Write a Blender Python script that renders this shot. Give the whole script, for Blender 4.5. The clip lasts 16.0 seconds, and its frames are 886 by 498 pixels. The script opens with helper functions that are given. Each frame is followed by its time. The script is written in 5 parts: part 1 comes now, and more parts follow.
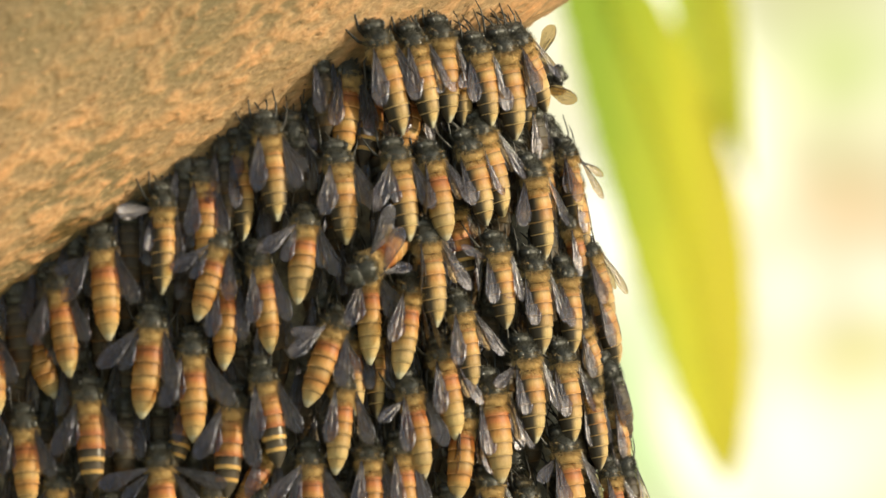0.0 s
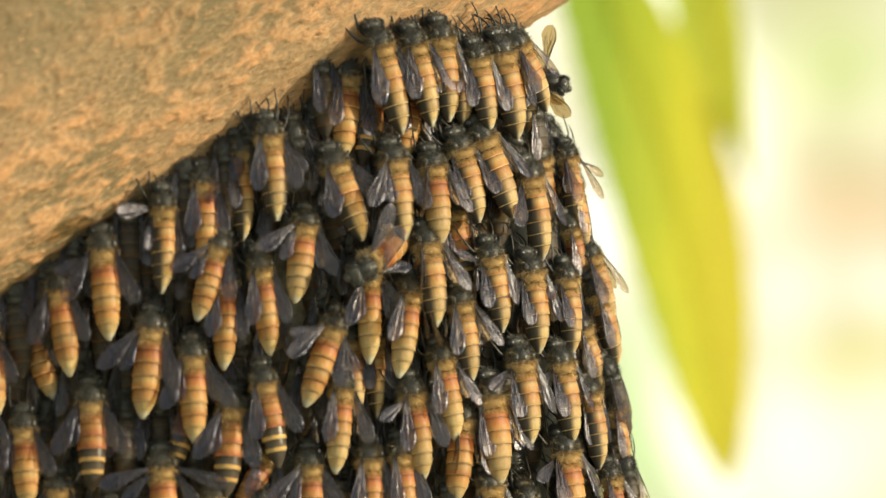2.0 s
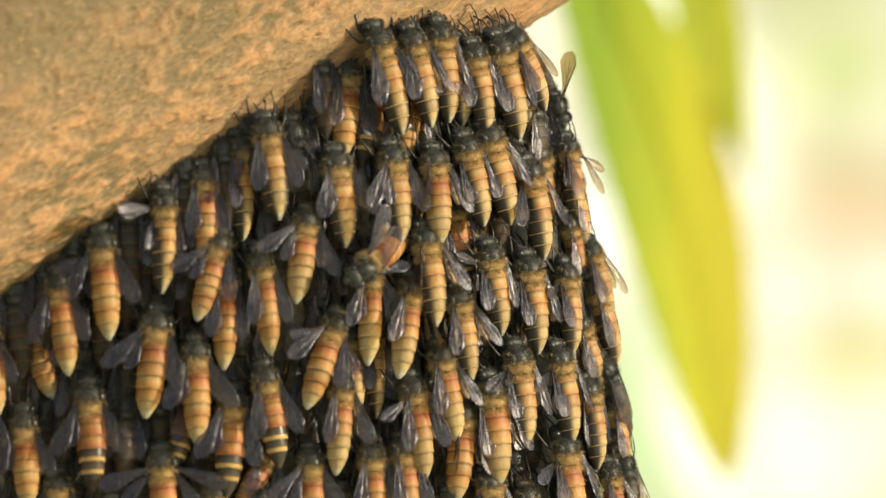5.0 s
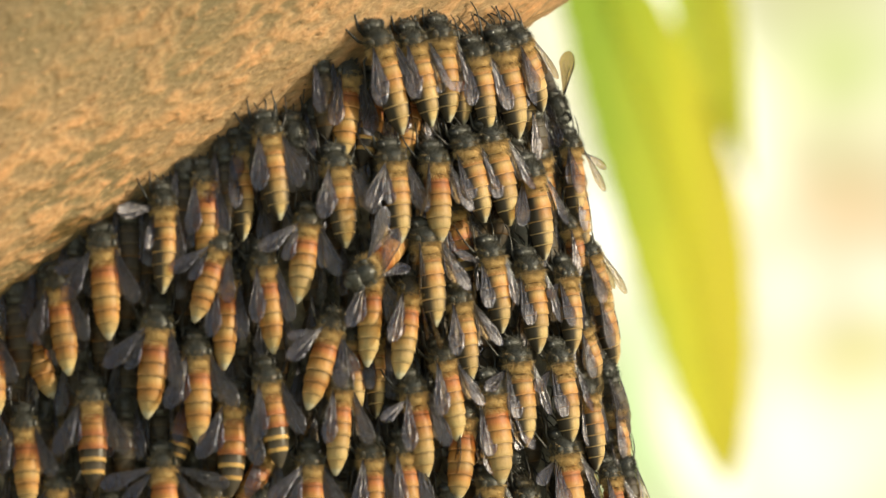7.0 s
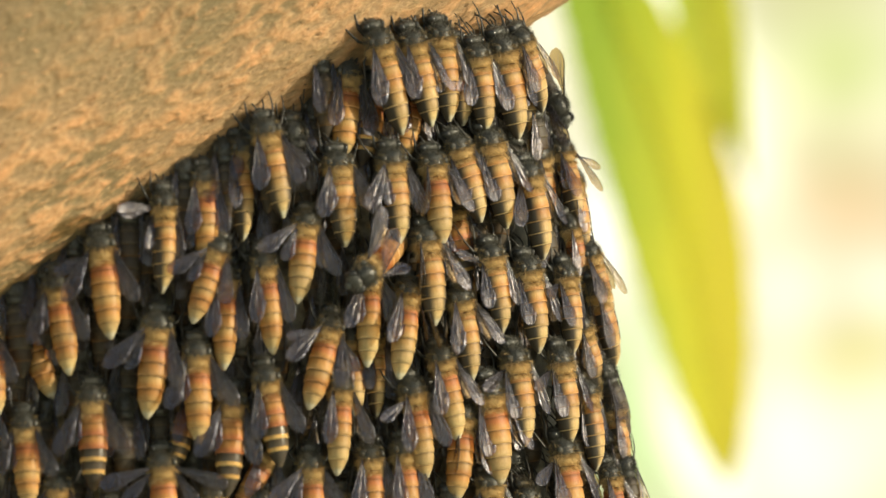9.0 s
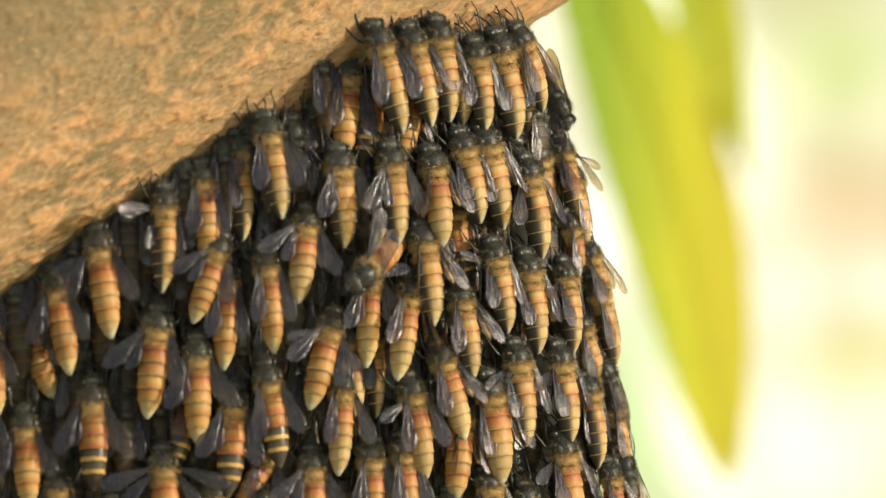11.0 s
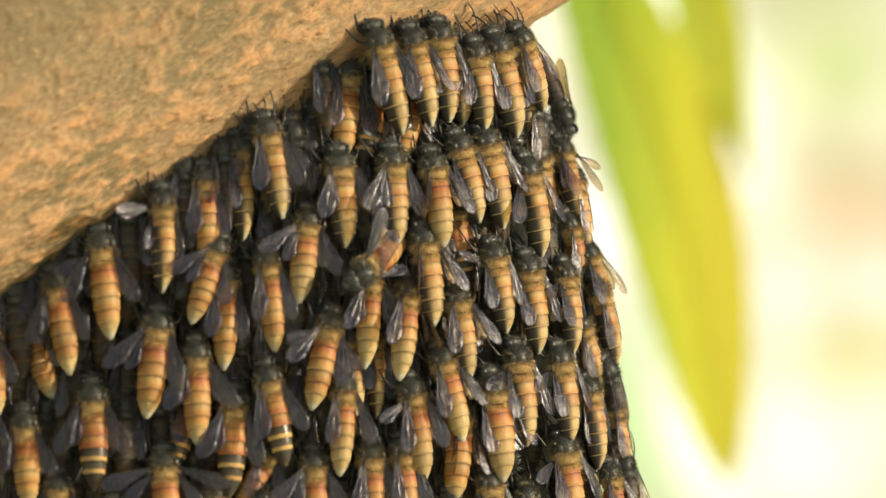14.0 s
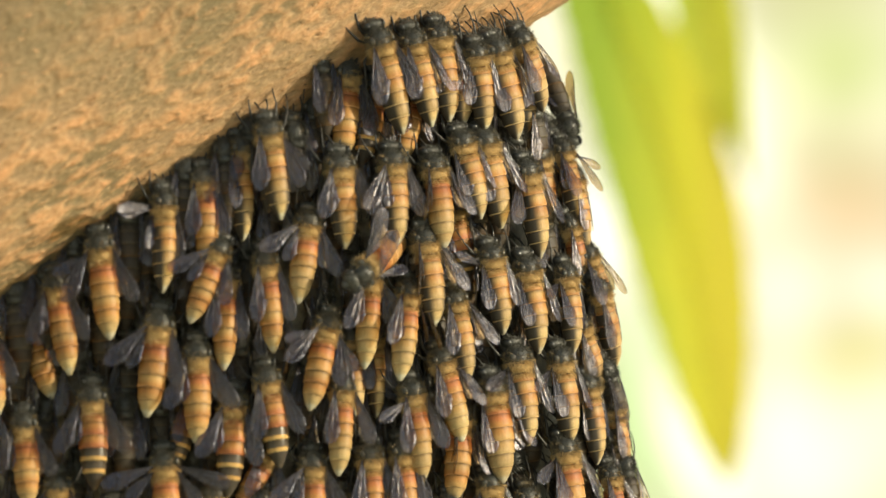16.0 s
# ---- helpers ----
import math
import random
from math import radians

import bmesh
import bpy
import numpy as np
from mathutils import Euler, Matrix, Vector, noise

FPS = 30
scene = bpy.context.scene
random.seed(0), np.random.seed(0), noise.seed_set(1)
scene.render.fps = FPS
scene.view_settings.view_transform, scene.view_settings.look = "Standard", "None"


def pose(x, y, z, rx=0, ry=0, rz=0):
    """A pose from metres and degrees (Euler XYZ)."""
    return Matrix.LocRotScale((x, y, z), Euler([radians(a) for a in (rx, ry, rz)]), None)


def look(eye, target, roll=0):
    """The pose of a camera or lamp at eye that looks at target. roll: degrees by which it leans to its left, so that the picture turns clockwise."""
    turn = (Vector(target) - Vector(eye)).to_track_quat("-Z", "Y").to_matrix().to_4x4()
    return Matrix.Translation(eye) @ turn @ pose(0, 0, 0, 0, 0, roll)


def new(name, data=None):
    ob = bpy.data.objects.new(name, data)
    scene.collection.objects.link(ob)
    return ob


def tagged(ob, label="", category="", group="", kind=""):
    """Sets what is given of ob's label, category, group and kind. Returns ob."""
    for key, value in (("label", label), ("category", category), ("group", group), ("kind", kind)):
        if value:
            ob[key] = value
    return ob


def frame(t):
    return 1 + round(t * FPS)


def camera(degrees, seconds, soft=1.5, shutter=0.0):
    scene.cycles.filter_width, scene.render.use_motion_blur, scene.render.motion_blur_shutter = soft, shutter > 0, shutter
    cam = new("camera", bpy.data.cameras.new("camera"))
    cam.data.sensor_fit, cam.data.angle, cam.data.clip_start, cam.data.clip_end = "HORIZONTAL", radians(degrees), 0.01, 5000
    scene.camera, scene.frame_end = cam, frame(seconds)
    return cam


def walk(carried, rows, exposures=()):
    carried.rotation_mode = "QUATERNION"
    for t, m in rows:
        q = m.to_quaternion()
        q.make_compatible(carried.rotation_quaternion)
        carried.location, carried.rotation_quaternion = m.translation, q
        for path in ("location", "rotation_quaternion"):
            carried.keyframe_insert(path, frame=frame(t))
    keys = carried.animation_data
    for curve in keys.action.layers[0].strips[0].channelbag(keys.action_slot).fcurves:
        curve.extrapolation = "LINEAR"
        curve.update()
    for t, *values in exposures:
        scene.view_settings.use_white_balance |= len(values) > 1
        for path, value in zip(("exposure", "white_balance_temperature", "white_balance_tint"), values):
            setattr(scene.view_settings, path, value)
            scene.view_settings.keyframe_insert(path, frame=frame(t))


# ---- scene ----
cam = camera(12.0, 16.0, soft=1.5)
cam.data.dof.use_dof = True
cam.data.dof.focus_distance = 0.676
cam.data.dof.aperture_fstop = 13.0
EYE = (0.0, -0.6543, 0.0)
walk(cam, [(0.0, look(EYE, (0, 0, 0))), (16.0, look(EYE, (0, 0, 0)))], exposures=[(0.0, 0.42, 7250, 5), (16.0, 0.42, 7250, 5)])

# ---- world and sun ----
SUN_AZIMUTH, SUN_HEIGHT = 76.0, 15.0      # degrees: from the camera's side towards +x, and above the horizon
world = bpy.data.worlds.new("sky")
scene.world = world
world.use_nodes = True
wn, wl = world.node_tree.nodes, world.node_tree.links
wn.clear()
sky = wn.new("ShaderNodeTexSky")
sky.sky_type, sky.sun_disc = "NISHITA", False
sky.sun_elevation, sky.sun_rotation = radians(SUN_HEIGHT), radians(180 - SUN_AZIMUTH)
background = wn.new("ShaderNodeBackground")
background.inputs["Strength"].default_value = 0.15
world_out = wn.new("ShaderNodeOutputWorld")
wl.new(sky.outputs[0], background.inputs[0])
wl.new(background.outputs[0], world_out.inputs[0])

sun = new("sun", bpy.data.lights.new("sun", "SUN"))
sun.data.energy, sun.data.angle, sun.data.color = 4.6, radians(1.5), (1.0, 0.90, 0.74)
to_sun = Vector((math.sin(radians(SUN_AZIMUTH)) * math.cos(radians(SUN_HEIGHT)),
                 -math.cos(radians(SUN_AZIMUTH)) * math.cos(radians(SUN_HEIGHT)), math.sin(radians(SUN_HEIGHT))))
sun.matrix_world = look(to_sun * 3, (0, 0, 0))


# ---- materials ----
def material(name):
    m = bpy.data.materials.new(name)
    m.use_nodes = True
    n, l = m.node_tree.nodes, m.node_tree.links
    return m, n, l, n["Principled BSDF"]


def ramp(n, stops, smooth=True):
    r = n.new("ShaderNodeValToRGB")
    r.color_ramp.interpolation = "EASE" if smooth else "LINEAR"
    e = r.color_ramp.elements
    while len(e) < len(stops):
        e.new(0.5)
    for el, (p, c) in zip(e, stops):
        el.position, el.color = p, (*c, 1)
    return r


def noise_node(n, l, scale, detail=4, rough=0.6, coords=None, stretch=None):
    t = n.new("ShaderNodeTexNoise")
    t.inputs["Scale"].default_value, t.inputs["Detail"].default_value, t.inputs["Roughness"].default_value = scale, detail, rough
    if coords is not None:
        if stretch:
            mp = n.new("ShaderNodeMapping")
            mp.inputs["Scale"].default_value = stretch
            l.new(coords, mp.inputs[0])
            coords = mp.outputs[0]
        l.new(coords, t.inputs["Vector"])
    return t


def mix(n, l, kind, fac, a, b):
    m = n.new("ShaderNodeMix")
    m.data_type, m.blend_type = "RGBA", kind
    for sock, v in ((0, fac), (6, a), (7, b)):
        if isinstance(v, (int, float)):
            m.inputs[sock].default_value = v
        elif isinstance(v, tuple):
            m.inputs[sock].default_value = (*v, 1)
        else:
            l.new(v, m.inputs[sock])
    return m.outputs[2]


def bump(n, l, height, strength, distance, bsdf):
    b = n.new("ShaderNodeBump")
    b.inputs["Strength"].default_value, b.inputs["Distance"].default_value = strength, distance
    l.new(height, b.inputs["Height"])
    l.new(b.outputs[0], bsdf.inputs["Normal"])


def plate_material(name, stops, rough=0.5, flank=0.0):
    """A chitin plate: colours along its length from the free edge (0) to the root (1), with grain and fine down."""
    m, n, l, p = material(name)
    tc = n.new("ShaderNodeTexCoord")
    sep = n.new("ShaderNodeSeparateXYZ")
    l.new(tc.outputs["Generated"], sep.inputs[0])
    wob = noise_node(n, l, 900, 3, 0.6, tc.outputs["Object"])
    add = n.new("ShaderNodeMath")
    add.operation = "MULTIPLY_ADD"
    l.new(wob.outputs[0], add.inputs[0])
    add.inputs[1].default_value = 0.10
    l.new(sep.outputs[2], add.inputs[2])
    sub = n.new("ShaderNodeMath")
    sub.operation = "SUBTRACT"
    l.new(add.outputs[0], sub.inputs[0])
    sub.inputs[1].default_value = 0.05
    r = ramp(n, stops)
    l.new(sub.outputs[0], r.inputs[0])
    info = n.new("ShaderNodeObjectInfo")
    tone = ramp(n, [(0, (0.78, 0.72, 0.70)), (1, (1.1, 1.08, 1.05))])
    l.new(info.outputs["Random"], tone.inputs[0])
    c = mix(n, l, "MULTIPLY", 0.8, r.outputs[0], tone.outputs[0])
    g = noise_node(n, l, 2600, 4, 0.7, tc.outputs["Object"], (1, 1, 0.35))
    gr = ramp(n, [(0.3, (0.72, 0.68, 0.62)), (0.7, (1.12, 1.1, 1.1))])
    l.new(g.outputs[0], gr.inputs[0])
    c = mix(n, l, "MULTIPLY", 0.75, c, gr.outputs[0])
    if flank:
        # the sides of the plate are dark up to a pale rim; the gold of the back ends at that many degrees from the
        # spine
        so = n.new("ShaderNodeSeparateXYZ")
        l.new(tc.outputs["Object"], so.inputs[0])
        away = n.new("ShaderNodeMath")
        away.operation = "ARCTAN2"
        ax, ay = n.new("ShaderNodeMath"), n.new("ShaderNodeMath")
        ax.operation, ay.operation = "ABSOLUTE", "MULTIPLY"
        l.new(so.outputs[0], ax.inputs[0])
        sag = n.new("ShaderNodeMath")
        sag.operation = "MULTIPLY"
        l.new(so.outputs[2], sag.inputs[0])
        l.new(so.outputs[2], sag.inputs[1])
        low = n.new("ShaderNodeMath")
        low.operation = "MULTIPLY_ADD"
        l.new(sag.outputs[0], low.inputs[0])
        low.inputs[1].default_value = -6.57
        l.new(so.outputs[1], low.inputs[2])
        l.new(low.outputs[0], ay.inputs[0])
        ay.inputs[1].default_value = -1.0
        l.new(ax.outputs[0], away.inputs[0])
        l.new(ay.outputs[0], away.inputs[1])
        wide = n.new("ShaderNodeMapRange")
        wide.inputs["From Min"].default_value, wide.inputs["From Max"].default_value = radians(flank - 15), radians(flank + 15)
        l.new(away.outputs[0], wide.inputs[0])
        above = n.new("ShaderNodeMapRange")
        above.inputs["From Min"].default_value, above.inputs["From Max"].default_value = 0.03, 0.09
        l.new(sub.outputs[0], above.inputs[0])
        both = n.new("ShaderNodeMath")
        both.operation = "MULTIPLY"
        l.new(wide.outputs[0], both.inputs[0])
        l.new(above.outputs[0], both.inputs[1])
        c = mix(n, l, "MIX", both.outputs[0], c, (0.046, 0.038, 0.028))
    l.new(c, p.inputs["Base Color"])
    p.inputs["Roughness"].default_value = rough
    p.inputs["Specular IOR Level"].default_value = 0.22
    bump(n, l, g.outputs[0], 0.35, 0.00006, p)
    return m


def dark_material(name, colour, rough, scale=1800, even=0.5):
    m, n, l, p = material(name)
    tc = n.new("ShaderNodeTexCoord")
    t = noise_node(n, l, scale, 4, 0.65, tc.outputs["Object"])
    r = ramp(n, [(0.3, tuple(v * even for v in colour)), (0.75, tuple(v * (2.2 - even) for v in colour))])
    l.new(t.outputs[0], r.inputs[0])
    l.new(r.outputs[0], p.inputs["Base Color"])
    rr = ramp(n, [(0.3, (rough * 0.7,) * 3), (0.7, (min(1, rough * 1.3),) * 3)])
    l.new(t.outputs[0], rr.inputs[0])
    l.new(rr.outputs[0], p.inputs["Roughness"])
    bump(n, l, t.outputs[0], 0.4, 0.00005, p)
    return m


RED, ORANGE, HONEY, STRAW, CREAM = (0.355, 0.128, 0.044), (0.39, 0.194, 0.060), (0.415, 0.262, 0.100), (0.43, 0.305, 0.138), (0.46, 0.45, 0.34)
SOOT, RIM = (0.080, 0.068, 0.052), (0.60, 0.44, 0.20)


def plates(name, a, b, flank=0.0):
    """From a at the free edge to b at the root, with a pale rim."""
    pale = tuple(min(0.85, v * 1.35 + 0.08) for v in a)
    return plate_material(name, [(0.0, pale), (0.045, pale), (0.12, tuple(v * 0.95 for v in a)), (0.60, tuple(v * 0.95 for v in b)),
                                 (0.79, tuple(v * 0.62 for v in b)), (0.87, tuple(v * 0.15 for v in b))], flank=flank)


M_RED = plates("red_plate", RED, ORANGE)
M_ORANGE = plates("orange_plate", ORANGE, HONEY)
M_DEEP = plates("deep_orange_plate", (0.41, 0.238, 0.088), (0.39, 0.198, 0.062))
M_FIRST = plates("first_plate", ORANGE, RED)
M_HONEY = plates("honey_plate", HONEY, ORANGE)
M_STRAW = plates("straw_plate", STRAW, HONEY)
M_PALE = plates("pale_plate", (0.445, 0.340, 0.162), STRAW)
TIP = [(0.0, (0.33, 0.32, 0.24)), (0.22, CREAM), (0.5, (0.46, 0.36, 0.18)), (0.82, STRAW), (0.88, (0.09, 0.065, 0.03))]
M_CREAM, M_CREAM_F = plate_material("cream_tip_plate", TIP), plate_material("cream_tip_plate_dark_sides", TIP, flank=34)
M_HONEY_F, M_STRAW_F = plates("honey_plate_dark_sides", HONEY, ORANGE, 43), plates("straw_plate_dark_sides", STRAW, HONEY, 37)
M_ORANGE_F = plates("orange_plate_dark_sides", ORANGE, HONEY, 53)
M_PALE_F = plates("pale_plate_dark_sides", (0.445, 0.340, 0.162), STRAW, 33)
M_BAND = plate_material("banded_plate", [(0.0, RIM), (0.24, (0.54, 0.33, 0.11)), (0.34, SOOT), (1.0, (0.05, 0.035, 0.02))], 0.3)
# both plates also colour the bees in gaps, with the gap's shade in them
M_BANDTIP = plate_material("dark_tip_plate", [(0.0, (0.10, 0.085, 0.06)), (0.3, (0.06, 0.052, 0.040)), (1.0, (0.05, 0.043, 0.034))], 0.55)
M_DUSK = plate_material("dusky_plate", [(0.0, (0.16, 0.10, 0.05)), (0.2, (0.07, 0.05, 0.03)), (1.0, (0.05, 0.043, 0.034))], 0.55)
M_BELLY = dark_material("belly", (0.15, 0.135, 0.105), 0.55)
M_BLACK = dark_material("black_chitin", (0.058, 0.058, 0.049), 0.46)
M_EYE = dark_material("compound_eye", (0.016, 0.017, 0.016), 0.34, 6000)
M_LEG = dark_material("leg_chitin", (0.026, 0.024, 0.020), 0.6)
M_DARKHAIR = dark_material("dark_down", (0.070, 0.065, 0.050), 0.9)
M_TAWNY = dark_material("tawny_skin", (0.40, 0.265, 0.105), 0.85, 5000, 0.6)
M_GOLD = dark_material("golden_down", (0.50, 0.345, 0.150), 0.9, 7000, 0.75)


def wing_material(name, colour, clear):
    """A thin smoky film, mostly clear, with a glossy creased skin."""
    m, n, l, p = material(name)
    n.remove(p)
    out = n["Material Output"]
    tc = n.new("ShaderNodeTexCoord")
    t = noise_node(n, l, 420, 3, 0.5, tc.outputs["Object"], (2.2, 1, 0.5))
    r = ramp(n, [(0.3, tuple(v * 0.6 for v in colour)), (0.7, tuple(v * 1.5 for v in colour))])
    l.new(t.outputs[0], r.inputs[0])
    df = n.new("ShaderNodeBsdfDiffuse")
    l.new(r.outputs[0], df.inputs[0])
    tl = n.new("ShaderNodeBsdfTranslucent")
    tl.inputs[0].default_value = (0.60, 0.46, 0.24, 1)
    tr = n.new("ShaderNodeBsdfTransparent")
    tr.inputs[0].default_value = (0.86, 0.75, 0.56, 1)
    gl = n.new("ShaderNodeBsdfGlossy")
    gl.inputs["Color"].default_value, gl.inputs["Roughness"].default_value = (0.80, 0.83, 1.0, 1), 0.33
    w = noise_node(n, l, 900, 2, 0.5, tc.outputs["Object"], (2.4, 1, 0.25))
    b = n.new("ShaderNodeBump")
    b.inputs["Strength"].default_value, b.inputs["Distance"].default_value = 0.45, 0.0005
    l.new(w.outputs[0], b.inputs["Height"])
    l.new(b.outputs[0], gl.inputs["Normal"])
    film, see, skin = n.new("ShaderNodeMixShader"), n.new("ShaderNodeMixShader"), n.new("ShaderNodeMixShader")
    film.inputs[0].default_value, see.inputs[0].default_value = 0.2, clear
    l.new(df.outputs[0], film.inputs[1])
    l.new(tl.outputs[0], film.inputs[2])
    l.new(film.outputs[0], see.inputs[1])
    l.new(tr.outputs[0], see.inputs[2])
    skin.inputs[0].default_value = 0.034
    l.new(see.outputs[0], skin.inputs[1])
    l.new(gl.outputs[0], skin.inputs[2])
    l.new(skin.outputs[0], out.inputs[0])
    return m


M_WING = wing_material("smoky_wing", (0.070, 0.082, 0.142), 0.865)
M_VEIN = dark_material("wing_vein", (0.040, 0.036, 0.040), 0.32)


def bark_material():
    m, n, l, p = material("tree_bark")
    tc = n.new("ShaderNodeTexCoord")
    mp = n.new("ShaderNodeMapping")           # the grain runs along the branch
    mp.vector_type = "TEXTURE"
    mp.inputs["Rotation"].default_value = Vector((1, 0, 0)).rotation_difference(Vector((0.868, 0.30, 0.497))).to_euler()
    mp.inputs["Scale"].default_value = (1.7, 1, 1)
    l.new(tc.outputs["Object"], mp.inputs[0])
    o = mp.outputs[0]
    scale = n.new("ShaderNodeAttribute")       # 1 on the raised scales of the bark, 0 in the hollows
    scale.attribute_name = "scale"
    big = noise_node(n, l, 30, 3, 0.6, o)
    mid = noise_node(n, l, 210, 4, 0.65, o)
    fine = noise_node(n, l, 1500, 4, 0.65, o)
    hollow = ramp(n, [(0.34, (0.185, 0.135, 0.066)), (0.5, (0.285, 0.185, 0.094)), (0.66, (0.345, 0.205, 0.105))])
    l.new(big.outputs[0], hollow.inputs[0])
    raised = ramp(n, [(0.32, (0.29, 0.200, 0.098)), (0.5, (0.42, 0.236, 0.110)), (0.68, (0.54, 0.280, 0.125))])
    l.new(mid.outputs[0], raised.inputs[0])
    c = mix(n, l, "MIX", scale.outputs["Fac"], hollow.outputs[0], raised.outputs[0])
    fr = ramp(n, [(0.34, (0.72, 0.72, 0.70)), (0.5, (0.98, 0.98, 0.97)), (0.68, (1.28, 1.24, 1.20))])
    l.new(fine.outputs[0], fr.inputs[0])
    c = mix(n, l, "MULTIPLY", 0.75, c, fr.outputs[0])
    # pale fibres and flecks along the grain
    fleck = noise_node(n, l, 2600, 3, 0.6, o, (0.35, 1, 1))
    fl = ramp(n, [(0.54, (0, 0, 0)), (0.68, (0.62, 0.62, 0.62))])
    l.new(fleck.outputs[0], fl.inputs[0])
    c = mix(n, l, "MIX", fl.outputs[0], c, (0.56, 0.36, 0.185))
    moss = noise_node(n, l, 70, 4, 0.65, o)
    mr = ramp(n, [(0.52, (0, 0, 0)), (0.72, (0.55, 0.55, 0.55))])
    l.new(moss.outputs[0], mr.inputs[0])
    c = mix(n, l, "MIX", mr.outputs[0], c, (0.225, 0.175, 0.085))
    # a film of algae on the upper side of the branch, thicker in patches
    up = n.new("ShaderNodeVectorMath")
    up.operation = "DOT_PRODUCT"
    l.new(tc.outputs["Object"], up.inputs[0])
    up.inputs[1].default_value = (-0.497, 0, 0.868)
    ragged = n.new("ShaderNodeMath")
    ragged.operation = "MULTIPLY_ADD"
    l.new(moss.outputs[0], ragged.inputs[0])
    ragged.inputs[1].default_value = 0.030
    l.new(up.outputs["Value"], ragged.inputs[2])
    film = n.new("ShaderNodeMapRange")
    film.inputs["From Min"].default_value, film.inputs["From Max"].default_value, film.inputs["To Max"].default_value = 0.056, 0.078, 0.68
    l.new(ragged.outputs[0], film.inputs[0])
    c = mix(n, l, "MIX", film.outputs[0], c, (0.150, 0.120, 0.058))
    l.new(c, p.inputs["Base Color"])
    p.inputs["Roughness"].default_value = 0.72
    p.inputs["Specular IOR Level"].default_value = 0.4
    bump(n, l, mix(n, l, "ADD", 0.6, fine.outputs[0], fleck.outputs[0]), 0.75, 0.0004, p)
    return m


def leaf_material(stops):
    m, n, l, p = material("mango_leaf")
    out = n["Material Output"]
    tc = n.new("ShaderNodeTexCoord")
    sep = n.new("ShaderNodeSeparateXYZ")
    l.new(tc.outputs["Generated"], sep.inputs[0])
    t = noise_node(n, l, 22, 3, 0.6, tc.outputs["Object"])
    add = n.new("ShaderNodeMath")
    add.operation = "MULTIPLY_ADD"
    l.new(t.outputs[0], add.inputs[0])
    add.inputs[1].default_value = 0.35
    slant = n.new("ShaderNodeMath")
    slant.operation = "MULTIPLY_ADD"
    l.new(sep.outputs[0], slant.inputs[0])
    slant.inputs[1].default_value = -0.70
    l.new(sep.outputs[2], slant.inputs[2])
    l.new(slant.outputs[0], add.inputs[2])
    r = ramp(n, stops)
    l.new(add.outputs[0], r.inputs[0])
    l.new(r.outputs[0], p.inputs["Base Color"])
    p.inputs["Roughness"].default_value = 0.6
    p.inputs["Specular IOR Level"].default_value = 0.25
    tl = n.new("ShaderNodeBsdfTranslucent")
    l.new(r.outputs[0], tl.inputs[0])
    a = n.new("ShaderNodeMixShader")
    a.inputs[0].default_value = 0.5
    l.new(p.outputs[0], a.inputs[1])
    l.new(tl.outputs[0], a.inputs[2])
    l.new(a.outputs[0], out.inputs[0])
    return m


